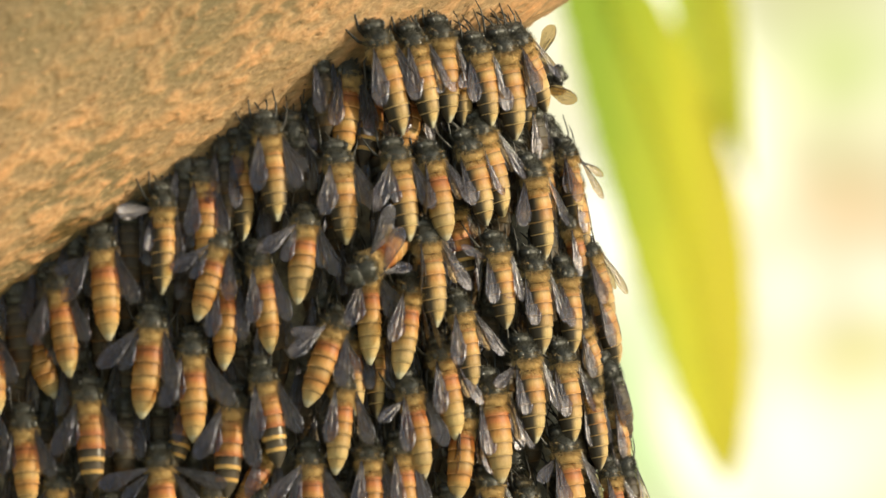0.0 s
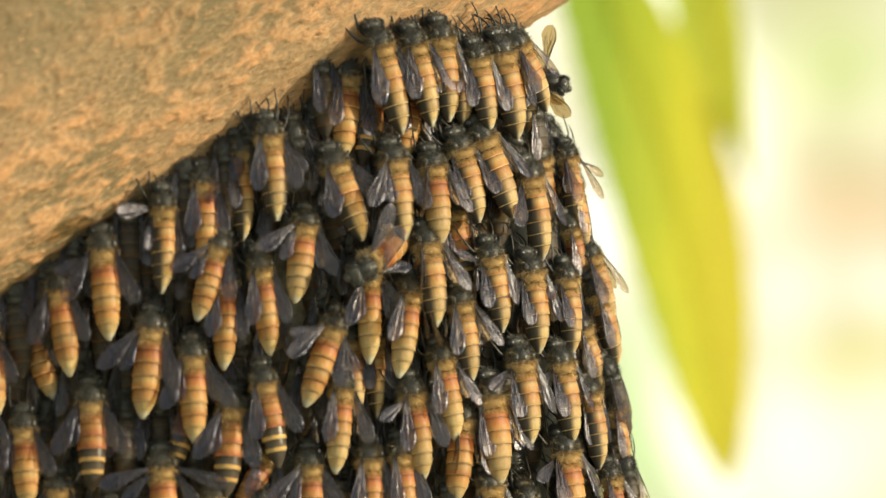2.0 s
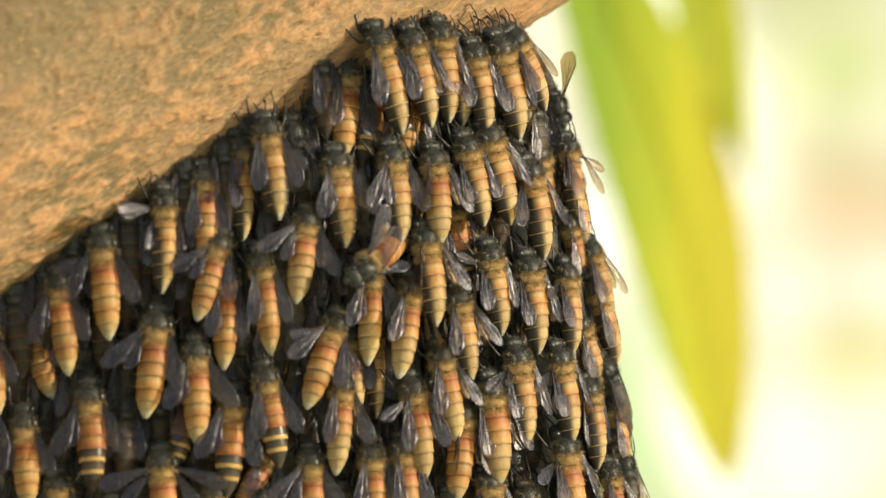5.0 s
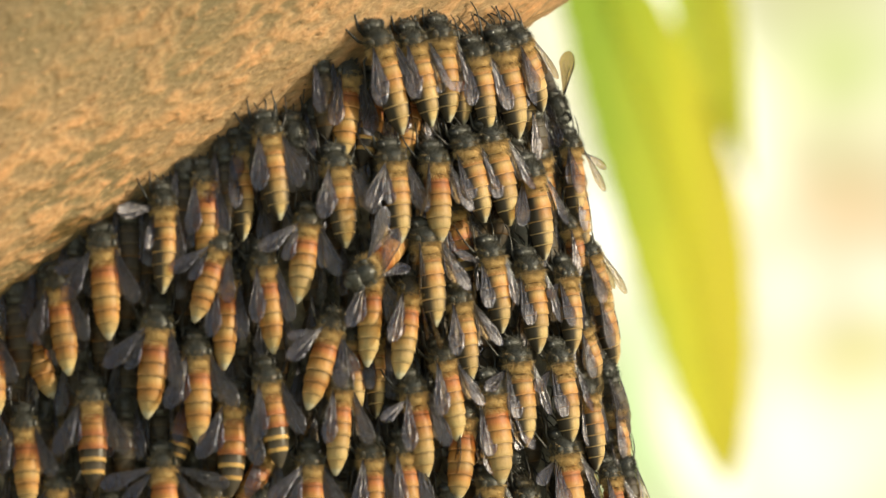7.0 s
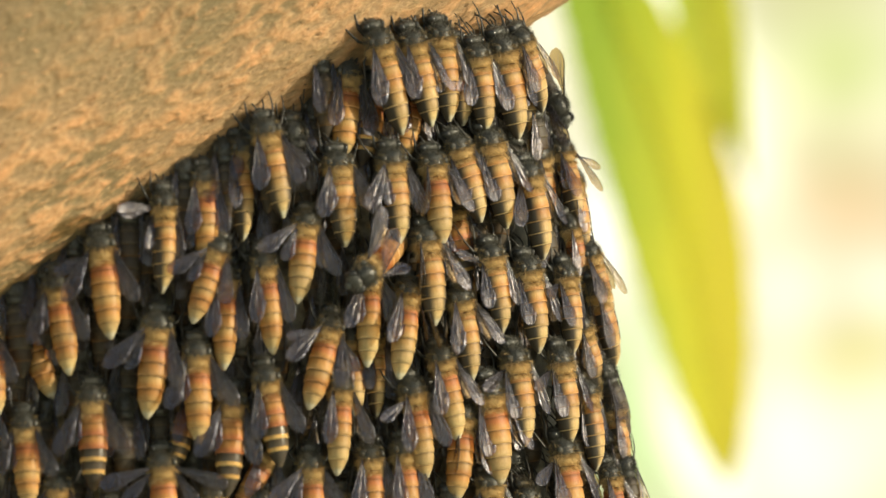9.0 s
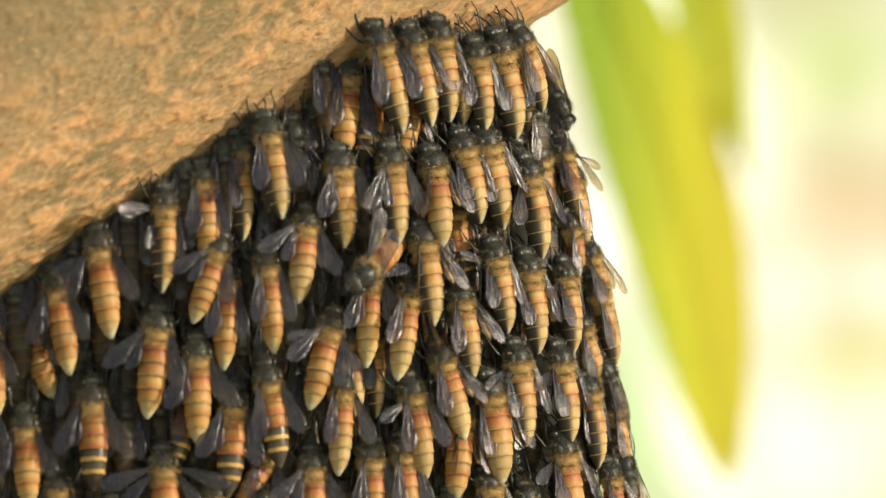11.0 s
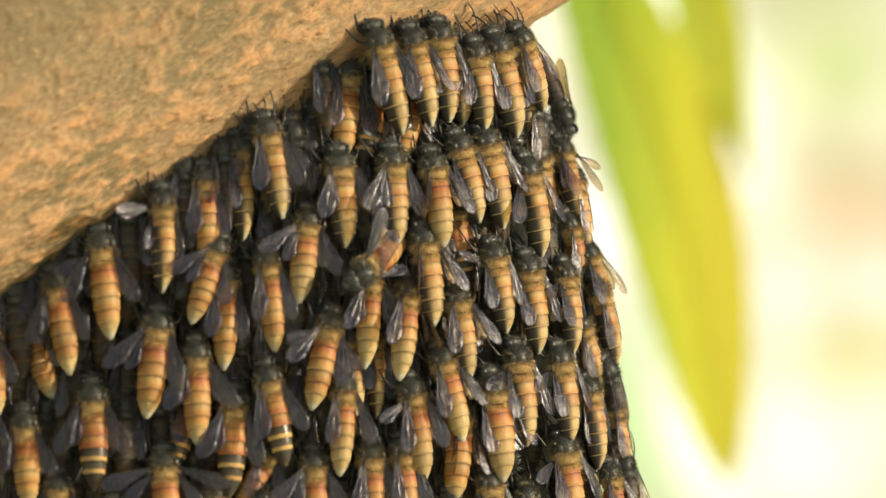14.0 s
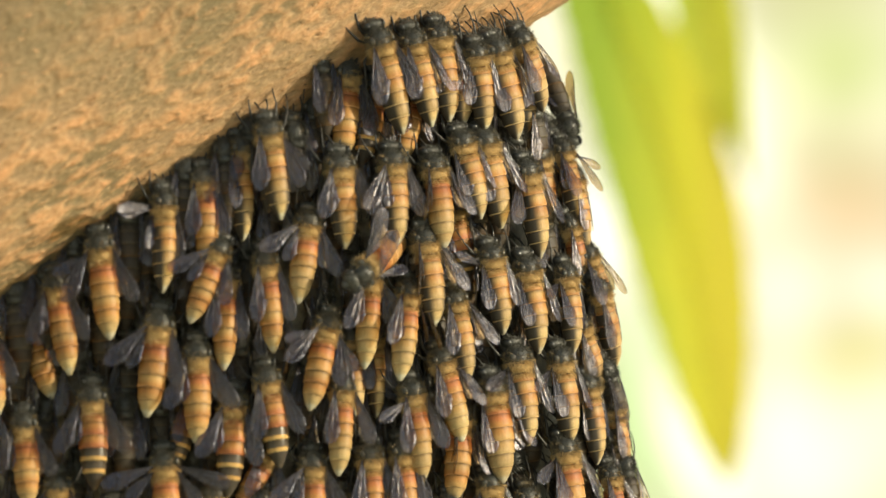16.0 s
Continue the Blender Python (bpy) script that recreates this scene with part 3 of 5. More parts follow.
def bee(key, x, z, lean, coat="amber", wings=(-14, -6, 14, 6), size=1.0, out=0.0, pitch=10.0, yaw=None, lift=9.0, flare=0, girth=1.0, tucked=0, rolls=None):
    """A bee whose waist lies at x, z (millimetres) on the curtain. lean: how far the abdomen swings to +x. wings: the angles of the
    left fore, left hind, right fore and right hind wing from the plumb line towards +x. out: millimetres proud of the curtain.
    tucked: 1 hides the legs and feelers under the neighbours, 2 the hind wings too."""
    depth, face = curtain(x * MM, z * MM)
    face = face if yaw is None else yaw
    thing = new("honey_bee")
    spin = face if yaw is not None else face + 11 * max(0.0, 1 - abs(face - 20) / 18)      # the bees of the middle turn a little further round
    if face < 22:
        girth *= 0.93
    elif 26 < face < 56 and yaw is None:
        girth, spin = girth * 1.12, spin + 8
    turn = pose(0, 0, 0, 0, 0, spin) @ pose(0, 0, 0, 0, -lean, 0) @ pose(0, 0, 0, -pitch, 0, 0)
    nrm = Vector((math.sin(radians(face)), -math.cos(radians(face)), 0))
    thing.matrix_basis = Matrix.Translation(Vector((x * MM, depth, z * MM)) + nrm * out * MM) @ turn @ Matrix.Diagonal((size * girth, size, size, 1))
    mats, words = COATS[coat]
    wide = max(abs(wings[0] - lean), abs(wings[2] - lean))
    held = "wings spread wide" if wide > 42 else "wings half open" if wide > 24 else "wings folded back"
    tagged(thing, f"bee, {words}, {held}", "bee", "bees of the hanging curtain")
    body = part("abdomen", MESH["abdomen"], thing)
    for i in range(6):
        part("tergite", TERGITES[coat, i], body)
    part("thorax", MESH["thorax"], thing)
    # the down is darkened as well, as shade between the bees
    if coat == "dark":
        part("ruff", MESH["dark_ruff"], thing, label="down behind the wings, darkened for gap shade")
    else:
        part("ruff", MESH["ruff"], thing, label="golden down behind the wings")
    head = part("head", MESH["head"], thing)
    for s in (-1, 1):
        part("compound_eye", MESH["eye", s], head)
        for pair in range(0 if tucked else 3):
            part("leg", MESH["leg", pair, s], thing)
        if not tucked:
            part("antenna", MESH["antenna", s], head)
        fore, hind = (wings[0], wings[1]) if s < 0 else (wings[2], wings[3])
        if s < 0 and 22 < face < 54 and not flare:
            fore, hind = min(fore, lean - 5), min(hind, lean - 5)     # on the near flank the wings hang beside the abdomen
        if s > 0 and face > 46 and not flare:
            fore, hind = min(fore, lean + 5), min(hind, lean + 2)     # on the far side the wings lie close
        if face > 52 and not flare:
            tip_up = 2.0
        else:
            tip_up = lift + (max(0.0, min(face, 50) - 22) * 0.25 if s < 0 else -max(0.0, face - 22) * (0.0 if flare else 0.3))
        roll = -10 if s > 0 and face < 22 else -26 if s < 0 and face > 26 and not flare else s * 22      # the wings slope away from the spine like a roof
        if rolls:
            roll = rolls[s > 0]
        low = 1.5 if s < 0 and 26 < face < 54 and not flare else 0.0      # the near wing springs from lower on the flank
        for kind, ang, root, up in (("hindwing", hind, (s * 1.75, low - 1.0, 0.9), tip_up - 2), ("forewing", fore, (s * 1.85, low - 1.3, 1.6), tip_up)):
            if kind == "hindwing" and tucked == 2:
                continue
            m = pose(root[0] * MM, root[1] * MM, root[2] * MM) @ pose(0, 0, 0, 0, -(ang - lean), 0) @ pose(0, 0, 0, -up, 0, roll)
            WINGS[key, kind, s] = part(kind, MESH[kind, s], thing, m), root, up, roll
    BEES[key] = thing
    return thing


# ---- the setting ----
BRANCH_DIR = Vector((0.868, 0.30, 0.497)).normalized()
BRANCH_AT, BRANCH_R, BRANCH_THICK = Vector((-0.0136, 0.0395, 0.1024)), 0.070, 0.48
BARK_SIDE = 3.65      # the angle round the branch of the side that hangs over the colony


def bark_height(u, a):
    """How far the bark stands out at u metres along the branch and the angle a round it, and how far a scale covers it there (0 to 1)."""
    q = Vector((u * 0.55, math.cos(a) * BRANCH_R, math.sin(a) * BRANCH_R))
    f = noise.noise(q * 430) + 0.7 * noise.noise(q * 900) + 0.45 * noise.noise(q * 120)
    f = max(0.0, min(1.0, (f + 0.25) / 0.75))
    f = f * f * (3 - 2 * f)
    h = 0.0026 * noise.noise(q * 26) + 0.0007 * noise.noise(q * 110) + 0.00028 * f + 0.00010 * noise.noise(q * 1700)
    return h, f


def build_branch():
    side = BRANCH_DIR.cross(Vector((0, 1, 0))).normalized()
    fwd = side.cross(BRANCH_DIR).normalized()
    # fine steps along the stretch and the side that hold the scales, coarse ones elsewhere
    us = [*np.linspace(-0.24, -0.126, 40), *np.linspace(-0.1257, 0.035, 460), *np.linspace(0.036, 0.24, 60)]
    turns = [*np.linspace(-0.9, 0.9, 270), *np.linspace(0.93, 2 * math.pi - 0.93, 60)]
    na, nl = len(turns), len(us) - 1
    verts, faces, scales = [], [], []
    for u in us:
        for t in turns:
            a = BARK_SIDE + t
            d = side * math.cos(a) + fwd * math.sin(a)
            h, f = bark_height(u, a)
            verts.append(BRANCH_AT + BRANCH_DIR * u + (side * math.cos(a) + fwd * math.sin(a) * BRANCH_THICK) * BRANCH_R + d * h)
            scales.append(f)
    for i in range(nl):
        for k in range(na):
            j = (k + 1) % na
            faces.append((i * na + k, i * na + j, (i + 1) * na + j, (i + 1) * na + k))
    faces += [tuple(range(na)), tuple(range(nl * na, nl * na + na))]
    me = bpy.data.meshes.new("tree_branch")
    me.from_pydata([tuple(v) for v in verts], [], faces)
    me.attributes.new("scale", "FLOAT", "POINT").data.foreach_set("value", scales)
    me.materials.append(M_BARK)
    me.polygons.foreach_set("use_smooth", [True] * len(me.polygons))
    ob = new("tree_branch", me)
    # loose flakes of bark: small irregular scales, slightly raised at one end
    rng, fv, ff = random.Random(31), [], []
    for _ in range(1600):
        u, a = rng.uniform(-0.12, 0.03), rng.uniform(2.7, 4.6)
        d = side * math.cos(a) + fwd * math.sin(a)
        if d.y > 0.35 or d.z > 0.55:
            continue
        q = Vector((u * 0.55, math.cos(a) * BRANCH_R, math.sin(a) * BRANCH_R))
        if noise.noise(q * 60) + 0.5 * noise.noise(q * 160) < -0.05:
            continue
        h, _f = bark_height(u, a)
        p = BRANCH_AT + BRANCH_DIR * u + (side * math.cos(a) + fwd * math.sin(a) * BRANCH_THICK) * BRANCH_R + d * (h + 0.00008)
        along = (BRANCH_DIR + d.cross(BRANCH_DIR) * rng.uniform(-0.7, 0.7) + d * rng.uniform(-0.02, 0.05)).normalized()
        over = d.cross(along).normalized()
        ln, wd, n0 = rng.uniform(0.0002, 0.0008), rng.uniform(0.00015, 0.0005), len(fv)
        for k in range(6):
            t = k * math.pi / 3
            j = rng.uniform(0.65, 1.2)
            fv.append(p + along * math.cos(t) * ln * j + over * math.sin(t) * wd * j)
        fv.append(p + d * 0.00004)
        ff += [(n0 + k, n0 + (k + 1) % 6, n0 + 6) for k in range(6)]
    fm = bpy.data.meshes.new("loose_bark")
    fm.from_pydata([tuple(v) for v in fv], [], ff)
    fm.materials.append(M_FLAKE)
    flakes = new("loose_bark", fm)
    flakes.parent = ob
    tagged(flakes, "orange-tan flakes of loose bark", kind="stuff")
    return tagged(ob, "thick tan tree branch with fine flaky bark", "branch")


def build_core():
    """An added filler for the colony's unseen inside: it keeps the backdrop out of the gaps."""
    bm = bmesh.new()
    rings = []
    for i in range(40):
        z = -0.075 + 0.150 * i / 39
        ring = []
        for k in range(64):
            a = 2 * math.pi * k / 64
            ax = curtain_edge(z) + 0.068 - 0.0058
            x, y = -0.068 + ax * math.cos(a), 0.045 + 0.0365 * math.sin(a)
            top = BRANCH_AT.z + (x - BRANCH_AT.x) * BRANCH_DIR.z / BRANCH_DIR.x - 0.045
            h = 0.0012 * noise.noise(Vector((x, y, z)) * 190)
            ring.append((x + h, y + h, min(z, top)))
        rings.append(ring)
    loft(bm, rings)
    return tagged(new("comb", mesh_of("comb", bm, M_CORE)), "filler body between and behind the hanging bees, closing the gaps", "comb")


def build_leaf(tip, base, width, curl, mat, label, point=0.66):
    """A long pointed leaf that hangs from base to tip, folded along its midrib."""
    tip, base = Vector(tip), Vector(base)
    ax = (tip - base)
    ln = ax.length
    thing = new("mango_leaf")
    z = -ax.normalized()
    y = Vector((-0.6, 1, 0))
    x = y.cross(z).normalized()
    y = z.cross(x)
    thing.matrix_basis = Matrix(((x.x, y.x, z.x, base.x), (x.y, y.y, z.y, base.y), (x.z, y.z, z.z, base.z), (0, 0, 0, 1)))
    bm = bmesh.new()
    nt, nc = 36, 12
    tops, lows = [], []
    for i in range(nt + 1):
        t = i / nt
        w = width * 0.5 * (math.sin(math.pi * min(1, t)) ** point + 0.02)
        a, b = [], []
        for j in range(nc + 1):
            f = 2 * j / nc - 1
            p = Vector((f * w + curl * math.sin(math.pi * t), -0.04 * abs(f) * w + 0.008 * math.sin(3 * t), -t * ln))
            p.y += 0.0008 * math.sin(t * 90 - abs(f) * 6)
            a.append(bm.verts.new(p))
            b.append(bm.verts.new(p + Vector((0, 0.0004, 0))))
        tops.append(a)
        lows.append(b)
    for g in (tops, lows):
        for r0, r1 in zip(g, g[1:]):
            for j in range(nc):
                bm.faces.new((r0[j], r0[j + 1], r1[j + 1], r1[j]))
    part("blade", mesh_of("blade", bm, mat), thing)
    bm = bmesh.new()
    tube(bm, [(curl * math.sin(math.pi * t), 0.008 * math.sin(3 * t) - 0.0006, -t * ln) for t in np.linspace(-0.12, 0.98, 24)],
         [0.0007 - 0.0005 * k / 23 for k in range(24)], 6)
    part("midrib", mesh_of("midrib", bm, mat), thing)
    return tagged(thing, label, "leaf", "hanging leaves")


def build_distance():
    bm = bmesh.new()
    rings = []
    # the ring closes behind the camera, where its unseen part serves as fill light
    for z in (-2.5, -1.5, -0.5, 0.5, 1.3):
        rings.append([bm.verts.new((6 * math.sin(a), 6 * math.cos(a) - 6, z)) for a in np.linspace(0, 2 * math.pi, 121)[:-1]])
    for a, b in zip(rings, rings[1:]):
        for i in range(120):
            j = (i + 1) % 120
            bm.faces.new((a[i], a[j], b[j], b[i]))
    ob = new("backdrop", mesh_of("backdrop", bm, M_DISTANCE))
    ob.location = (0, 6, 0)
    tagged(ob, "glowing backdrop painted as a blurred bright garden, all round", "backdrop", kind="structure")
    # unseen ground, kept pale so that it bounces warm fill up to the branch
    bm = bmesh.new()
    bmesh.ops.create_grid(bm, x_segments=8, y_segments=8, size=400)
    g = new("ground", mesh_of("ground", bm, M_GROUND))
    g.location.z = -2.5
    tagged(g, "unseen pale earth far below the branch", "ground", kind="structure")


build_branch()
build_core()
build_leaf((0.0782, 0.49, -0.0624), (0.0286, 0.49, 0.1032), 0.0395, 0.0140, M_LEAF, "yellow-green pointed leaf hanging behind the colony")
build_leaf((0.0856, 0.51, 0.0190), (0.0660, 0.51, 0.1266), 0.0222, 0.0, M_GREEN_LEAF, "green leaf hanging beside the yellow-green leaf", 1.15)
build_distance()

# ---- the bees of the curtain ----
bee("a0", -13.94, 25.45, -7, "orange", (-18, -8, 12, 4), 0.99, out=-4.0, girth=1.07)
bee("a0b", -9.29, 23.33, -16.5, "mixed", (-14, -8, 0, -4), 0.91, out=-4.5, girth=1.08)
bee("a0c", -3.13, 23.42, -15.5, "orange", (-12, -6, -2, -4), 0.88, out=-4.2, girth=1.05)
bee("a1", -9.44, 30.09, 13, "sided", (-3, 4, 24, 18), 1.07, girth=1.03)
bee("a2", -3.95, 30.49, 11, "sided", (-3, 6, 27, 20), 0.98, out=-0.6, girth=1.01)
bee("a3", 0.39, 31.68, 2, "sided", (6, 10, 15, 12), 0.99, out=-1, girth=0.92)
bee("a4", 5.85, 29.09, 8, "sided", (-8, -35, 16, 10), 0.88, girth=0.99)
bee("a5", 9.95, 29.77, 10.5, "sided", (8, 6, 20, 16), 1.05, girth=0.98)
bee("a6", 13.09, 31.72, 21.5, "sided", (6, 0, 34, 28), 0.88, flare=1, girth=0.97)
bee("a7", 3.84, 29.85, -0.5, "sided", (-4, 0, 10, 6), 0.88, out=-2.5, girth=1.00, tucked=1)
bee("b0", -36.88, 8.71, 0, "orange", (-8, -4, 10, 6), 0.96, girth=1.05, out=-1.8)
bee("b0b", -29.85, 13.19, -1.5, "sided", (-10, -6, 8, 4), 1.03, out=-3, yaw=42, girth=0.78)
bee("b1", -27.02, 15.98, 6.5, "sided", (-6, 2, 20, 42), 0.99, girth=1.08)
bee("b1b", -22.26, 15.89, 6.5, "dark", (6, 6, 8, 8), 0.95, out=-4, pitch=0, girth=1.11)
bee("b2", -16.31, 11.08, 4, "sided", (-13, -6, 28, 20), 0.94, girth=1.20)
bee("b3", -7.66, 11.84, 2.5, "sided", (-30, -4, 18, 22), 0.95, girth=1.17)
bee("b4", -1.07, 11.71, 0.5, "amber", (-20, -10, 22, 16), 0.94, girth=1.08, rolls=(70, 22))
bee("b5", 4.13, 14.46, 7, "sided", (8, 6, 16, 12), 0.90, girth=1.02)
bee("b6", 8.20, 15.24, 8.5, "sided", (14, 16, 28, 24), 1.01, girth=0.99)
bee("b6b", 11.73, 10.52, -9.5, "dark", (-4, 0, 8, 4), 0.93, out=-4, girth=0.99)
bee("b7", 14.52, 9.80, 6.5, "sided", (-26, -20, 30, 22), 1.00, girth=0.97)
bee("b8", 21.14, 14.62, -1, "sided", (0, -16, 24, 66), 0.88, flare=1, yaw=42, girth=0.97)
bee("b9", 22.45, 9.29, 0, "sided", (-2, 0, 14, 8), 0.93, out=-1, girth=0.97)
bee("b9b", 20.79, 8.38, 12, "mixed", (0, 4, 14, 10), 0.88, out=-3, girth=0.97)
bee("c1", -52.76, -1.93, 4, "orange", (-30, -68, 26, 18), 1.05, girth=1.02)
bee("c2", -35.74, -1.94, -20, "orange", (-62, -38, 0, -8), 0.88, girth=1.05)
bee("c3", -21.49, 2.03, -10, "amber", (-58, -30, 20, 8), 0.92, girth=1.13)
bee("c4", -27.70, -4.68, 4.5, "orange", (-10, -4, 16, 10), 1.01, girth=0.86, yaw=22, rolls=(-22, -10))
bee("c5", -33.66, -6.97, -3, "orange", (-12, -8, 6, 2), 1.03, out=-1.5, girth=0.95)
bee("c0", -43.43, 4.66, -4.5, "sided", (-86, -24, 0, -2), 1.00, yaw=34, girth=0.85, rolls=(-20, -35))
bee("c7", -2.41, -0.80, 4, "sided", (-12, 0, 27, 22), 0.99, girth=1.07, rolls=(65, 22))
bee("c8", -11.17, -6.58, -5, "amber", (-32, -20, 38, 20), 1.03, out=-1, girth=0.9)
bee("c9", -5.52, -8.99, -11.5, "amber", (-28, -16, 12, 4), 1.01, girth=0.98, rolls=(-22, 80))
bee("c10", 2.8, -10.3, 6, "sided", (-8, -2, 33, 26), 0.94, girth=1.00)
bee("c11", 8.00, -2.97, 5, "sided", (-5, -112, 9, 6), 0.90, girth=0.99)
bee("c12", 14.11, -5.34, 2.5, "sided", (0, -62, 18, 12), 0.98, girth=0.97)
bee("c13", 20.06, -6.29, 0, "sided", (2, -66, 16, 12), 0.92, girth=0.97)
bee("c14", 21.37, 1.93, 12.5, "mixed", (-6, 0, 26, 20), 0.88, out=-0.5, girth=0.97)
bee("c15", 24.45, -2.6, 15.5, "sided", (4, 8, 30, 22), 0.88, flare=1, yaw=46, girth=0.97)
bee("c16", 25.37, -8.73, 18.5, "sided", (8, 10, 18, 14), 1.00, girth=0.97)
bee("c17", 23.32, -14.38, 18.5, "sided", (6, -4, 20, 16), 0.88, out=-0.5, girth=0.97)
bee("c18", 3.98, 4.41, 8, "banded", (-6, 0, 10, 6), 0.88, out=-4.2, girth=1.04)
bee("c0a", -59.57, -7.98, 7.5, "orange", (-20, -14, 24, 14), 1.01, girth=0.98)
bee("c0b", -64.65, -13.27, 20.5, "orange", (-16, -6, 34, 26), 0.93, out=-4.5, girth=1.07)
bee("d1", -44.64, -14.32, -7, "orange", (-48, -30, 12, 4), 1.04, girth=1.06)
bee("d2", -38.18, -18.56, 0.5, "orange", (-23, -12, 31, 22), 1.00, girth=1.05)
bee("d3", -54.50, -25.63, 1, "banded", (-26, -16, 28, 18), 1.02, girth=1.06)
bee("d4", -64.91, -29.56, 3.5, "orange", (-20, -10, 26, 16), 0.93, girth=1.07)
bee("d5", -32.50, -26.54, -4, "banded", (-30, -18, 14, 6), 1.04, out=-0.8, girth=1.04)
bee("d6", -26.99, -22.67, 7.5, "banded", (-5, 0, 25, 14), 0.99, girth=1.03)
bee("d7", -18.05, -14.34, -19, "orange", (-54, -84, -4, 28), 0.98, girth=1.04)
bee("d8", -16.03, -23.99, -6.5, "amber", (-16, -8, 20, 28), 0.99, girth=0.95)
bee("d8b", -13.61, -16.11, 1.5, "amber", (-4, 0, 8, 4), 0.88, out=-3, girth=1.03)
bee("d9", -9.58, -15.95, -1.5, "sided", (-12, -6, 10, 6), 0.93, out=-4, girth=0.8)
bee("d10", 0.36, -19.37, 9.5, "amber", (-4, 4, 28, 22), 0.96, girth=0.99)
bee("d11", -4.36, -24.66, 5.5, "amber", (-9, -64, 22, 16), 1.02, girth=1.00)
bee("d12", 3.63, -28.75, -10, "orange", (-8, -4, 10, 6), 0.99, out=-1, girth=0.99, rolls=(70, 22))
bee("d13", 7.99, -25.21, 2.5, "amber", (-2, 2, 22, 16), 1.07, girth=0.98)
bee("d14", 12.07, -19.91, 2.5, "sided", (0, -60, 16, 10), 1.00, girth=0.97)
bee("d15", 19.06, -20.06, 4.5, "sided", (0, -58, 25, 18), 0.98, girth=0.97)
bee("d16", 23.67, -25.13, 3, "sided", (0, -50, 16, 12), 0.92, girth=0.97)
bee("d17", 27.03, -21.97, 22.5, "dark", (20, 14, 24, 18), 0.95, girth=0.97)
bee("d18", 26.58, -29.35, 11.5, "sided", (0, 6, 18, 12), 0.88, out=-1.5, girth=0.97)
bee("e1", -43.42, -35.77, 2, "orange", (-72, -50, 74, 40), 0.99, girth=1.06)
bee("e2", -27.77, -33.70, -29, "orange", (-20, -10, 10, 4), 0.88, out=-2, girth=1.03)
bee("e3", -20.68, -35.70, -2, "orange", (-50, -24, 25, 14), 0.98, girth=1.02)
bee("e4", -11.26, -34.77, -1.5, "orange", (-16, -6, 20, 12), 1.00, girth=1.01)
bee("e5", -6.05, -34.05, 1, "orange", (-6, 0, 12, 6), 0.99, girth=1.00)
bee("e6", 19.87, -34.75, 2.5, "orange", (-6, -58, 28, 50), 1.04, girth=0.97)
bee("e7", -59.66, -39.04, 3, "orange", (-30, -16, 26, 12), 0.93, girth=1.07)
bee("e8", -70.70, -14.82, 8, "orange", (-20, -10, 24, 12), 0.98, girth=1.07)
bee("e9", -72.28, -24.47, 5, "orange", (-20, -10, 24, 14), 0.98, girth=1.07)
bee("e10", -39.06, -24.81, -17.5, "mixed", (-12, -6, 8, 2), 0.88, out=-3.5, girth=1.05)
bee("e11", -49.34, -26.55, -1, "dark", (-12, -6, 8, 2), 0.88, out=-3, girth=1.07)
bee("e12", 7.71, -39.36, 2.5, "orange", (-14, -6, 18, 8), 0.92, girth=0.98)
bee("e13", 26.0, -38.6, 3.5, "mixed", (-2, 0, 22, 30), 0.88, flare=1, out=2, yaw=42, girth=0.97)
bee("e14", -35.56, -40.40, -0.5, "orange", (-14, -6, 18, 8), 0.90, girth=1.05)
bee("e15", -28.56, -41.35, -0.5, "orange", (-14, -6, 18, 8), 0.90, girth=1.04)
bee("e16", 1.43, -42.31, 1, "orange", (-14, -6, 18, 8), 0.88, girth=0.99)
bee("e17", -51.27, -42.93, 0, "orange", (-14, -6, 18, 8), 0.89, girth=1.07)
bee("e18", -67.02, -44.65, 0.5, "orange", (-14, -6, 18, 8), 0.89, girth=1.07)
bee("e19", 13.60, -41.80, -0.5, "orange", (-14, -6, 18, 8), 0.88, girth=0.97)
bee("e20", -16.29, -41.95, -1.5, "orange", (-14, -6, 18, 8), 0.94, girth=1.02)
# fringe bees below the bark, coated dark in place of the shade there
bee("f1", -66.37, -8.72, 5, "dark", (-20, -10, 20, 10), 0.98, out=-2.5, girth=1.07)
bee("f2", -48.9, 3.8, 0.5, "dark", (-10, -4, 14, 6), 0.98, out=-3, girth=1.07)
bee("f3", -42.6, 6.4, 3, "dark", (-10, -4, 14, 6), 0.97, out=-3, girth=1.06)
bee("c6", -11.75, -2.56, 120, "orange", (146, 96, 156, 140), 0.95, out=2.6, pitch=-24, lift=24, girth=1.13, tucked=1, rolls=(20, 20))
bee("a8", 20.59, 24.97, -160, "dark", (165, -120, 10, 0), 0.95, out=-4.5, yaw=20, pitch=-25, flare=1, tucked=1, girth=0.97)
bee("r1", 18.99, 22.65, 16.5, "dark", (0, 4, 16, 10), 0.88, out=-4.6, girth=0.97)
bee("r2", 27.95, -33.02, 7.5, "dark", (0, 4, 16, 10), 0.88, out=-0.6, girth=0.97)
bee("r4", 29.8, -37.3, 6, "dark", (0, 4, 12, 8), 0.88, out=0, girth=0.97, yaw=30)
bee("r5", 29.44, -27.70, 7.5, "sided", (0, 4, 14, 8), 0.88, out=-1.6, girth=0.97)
# r6, r8 and r9 are dark fillers that close holes at the rim
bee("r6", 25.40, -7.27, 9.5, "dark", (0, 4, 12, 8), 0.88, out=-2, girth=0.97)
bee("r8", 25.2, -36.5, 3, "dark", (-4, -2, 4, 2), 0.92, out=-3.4)
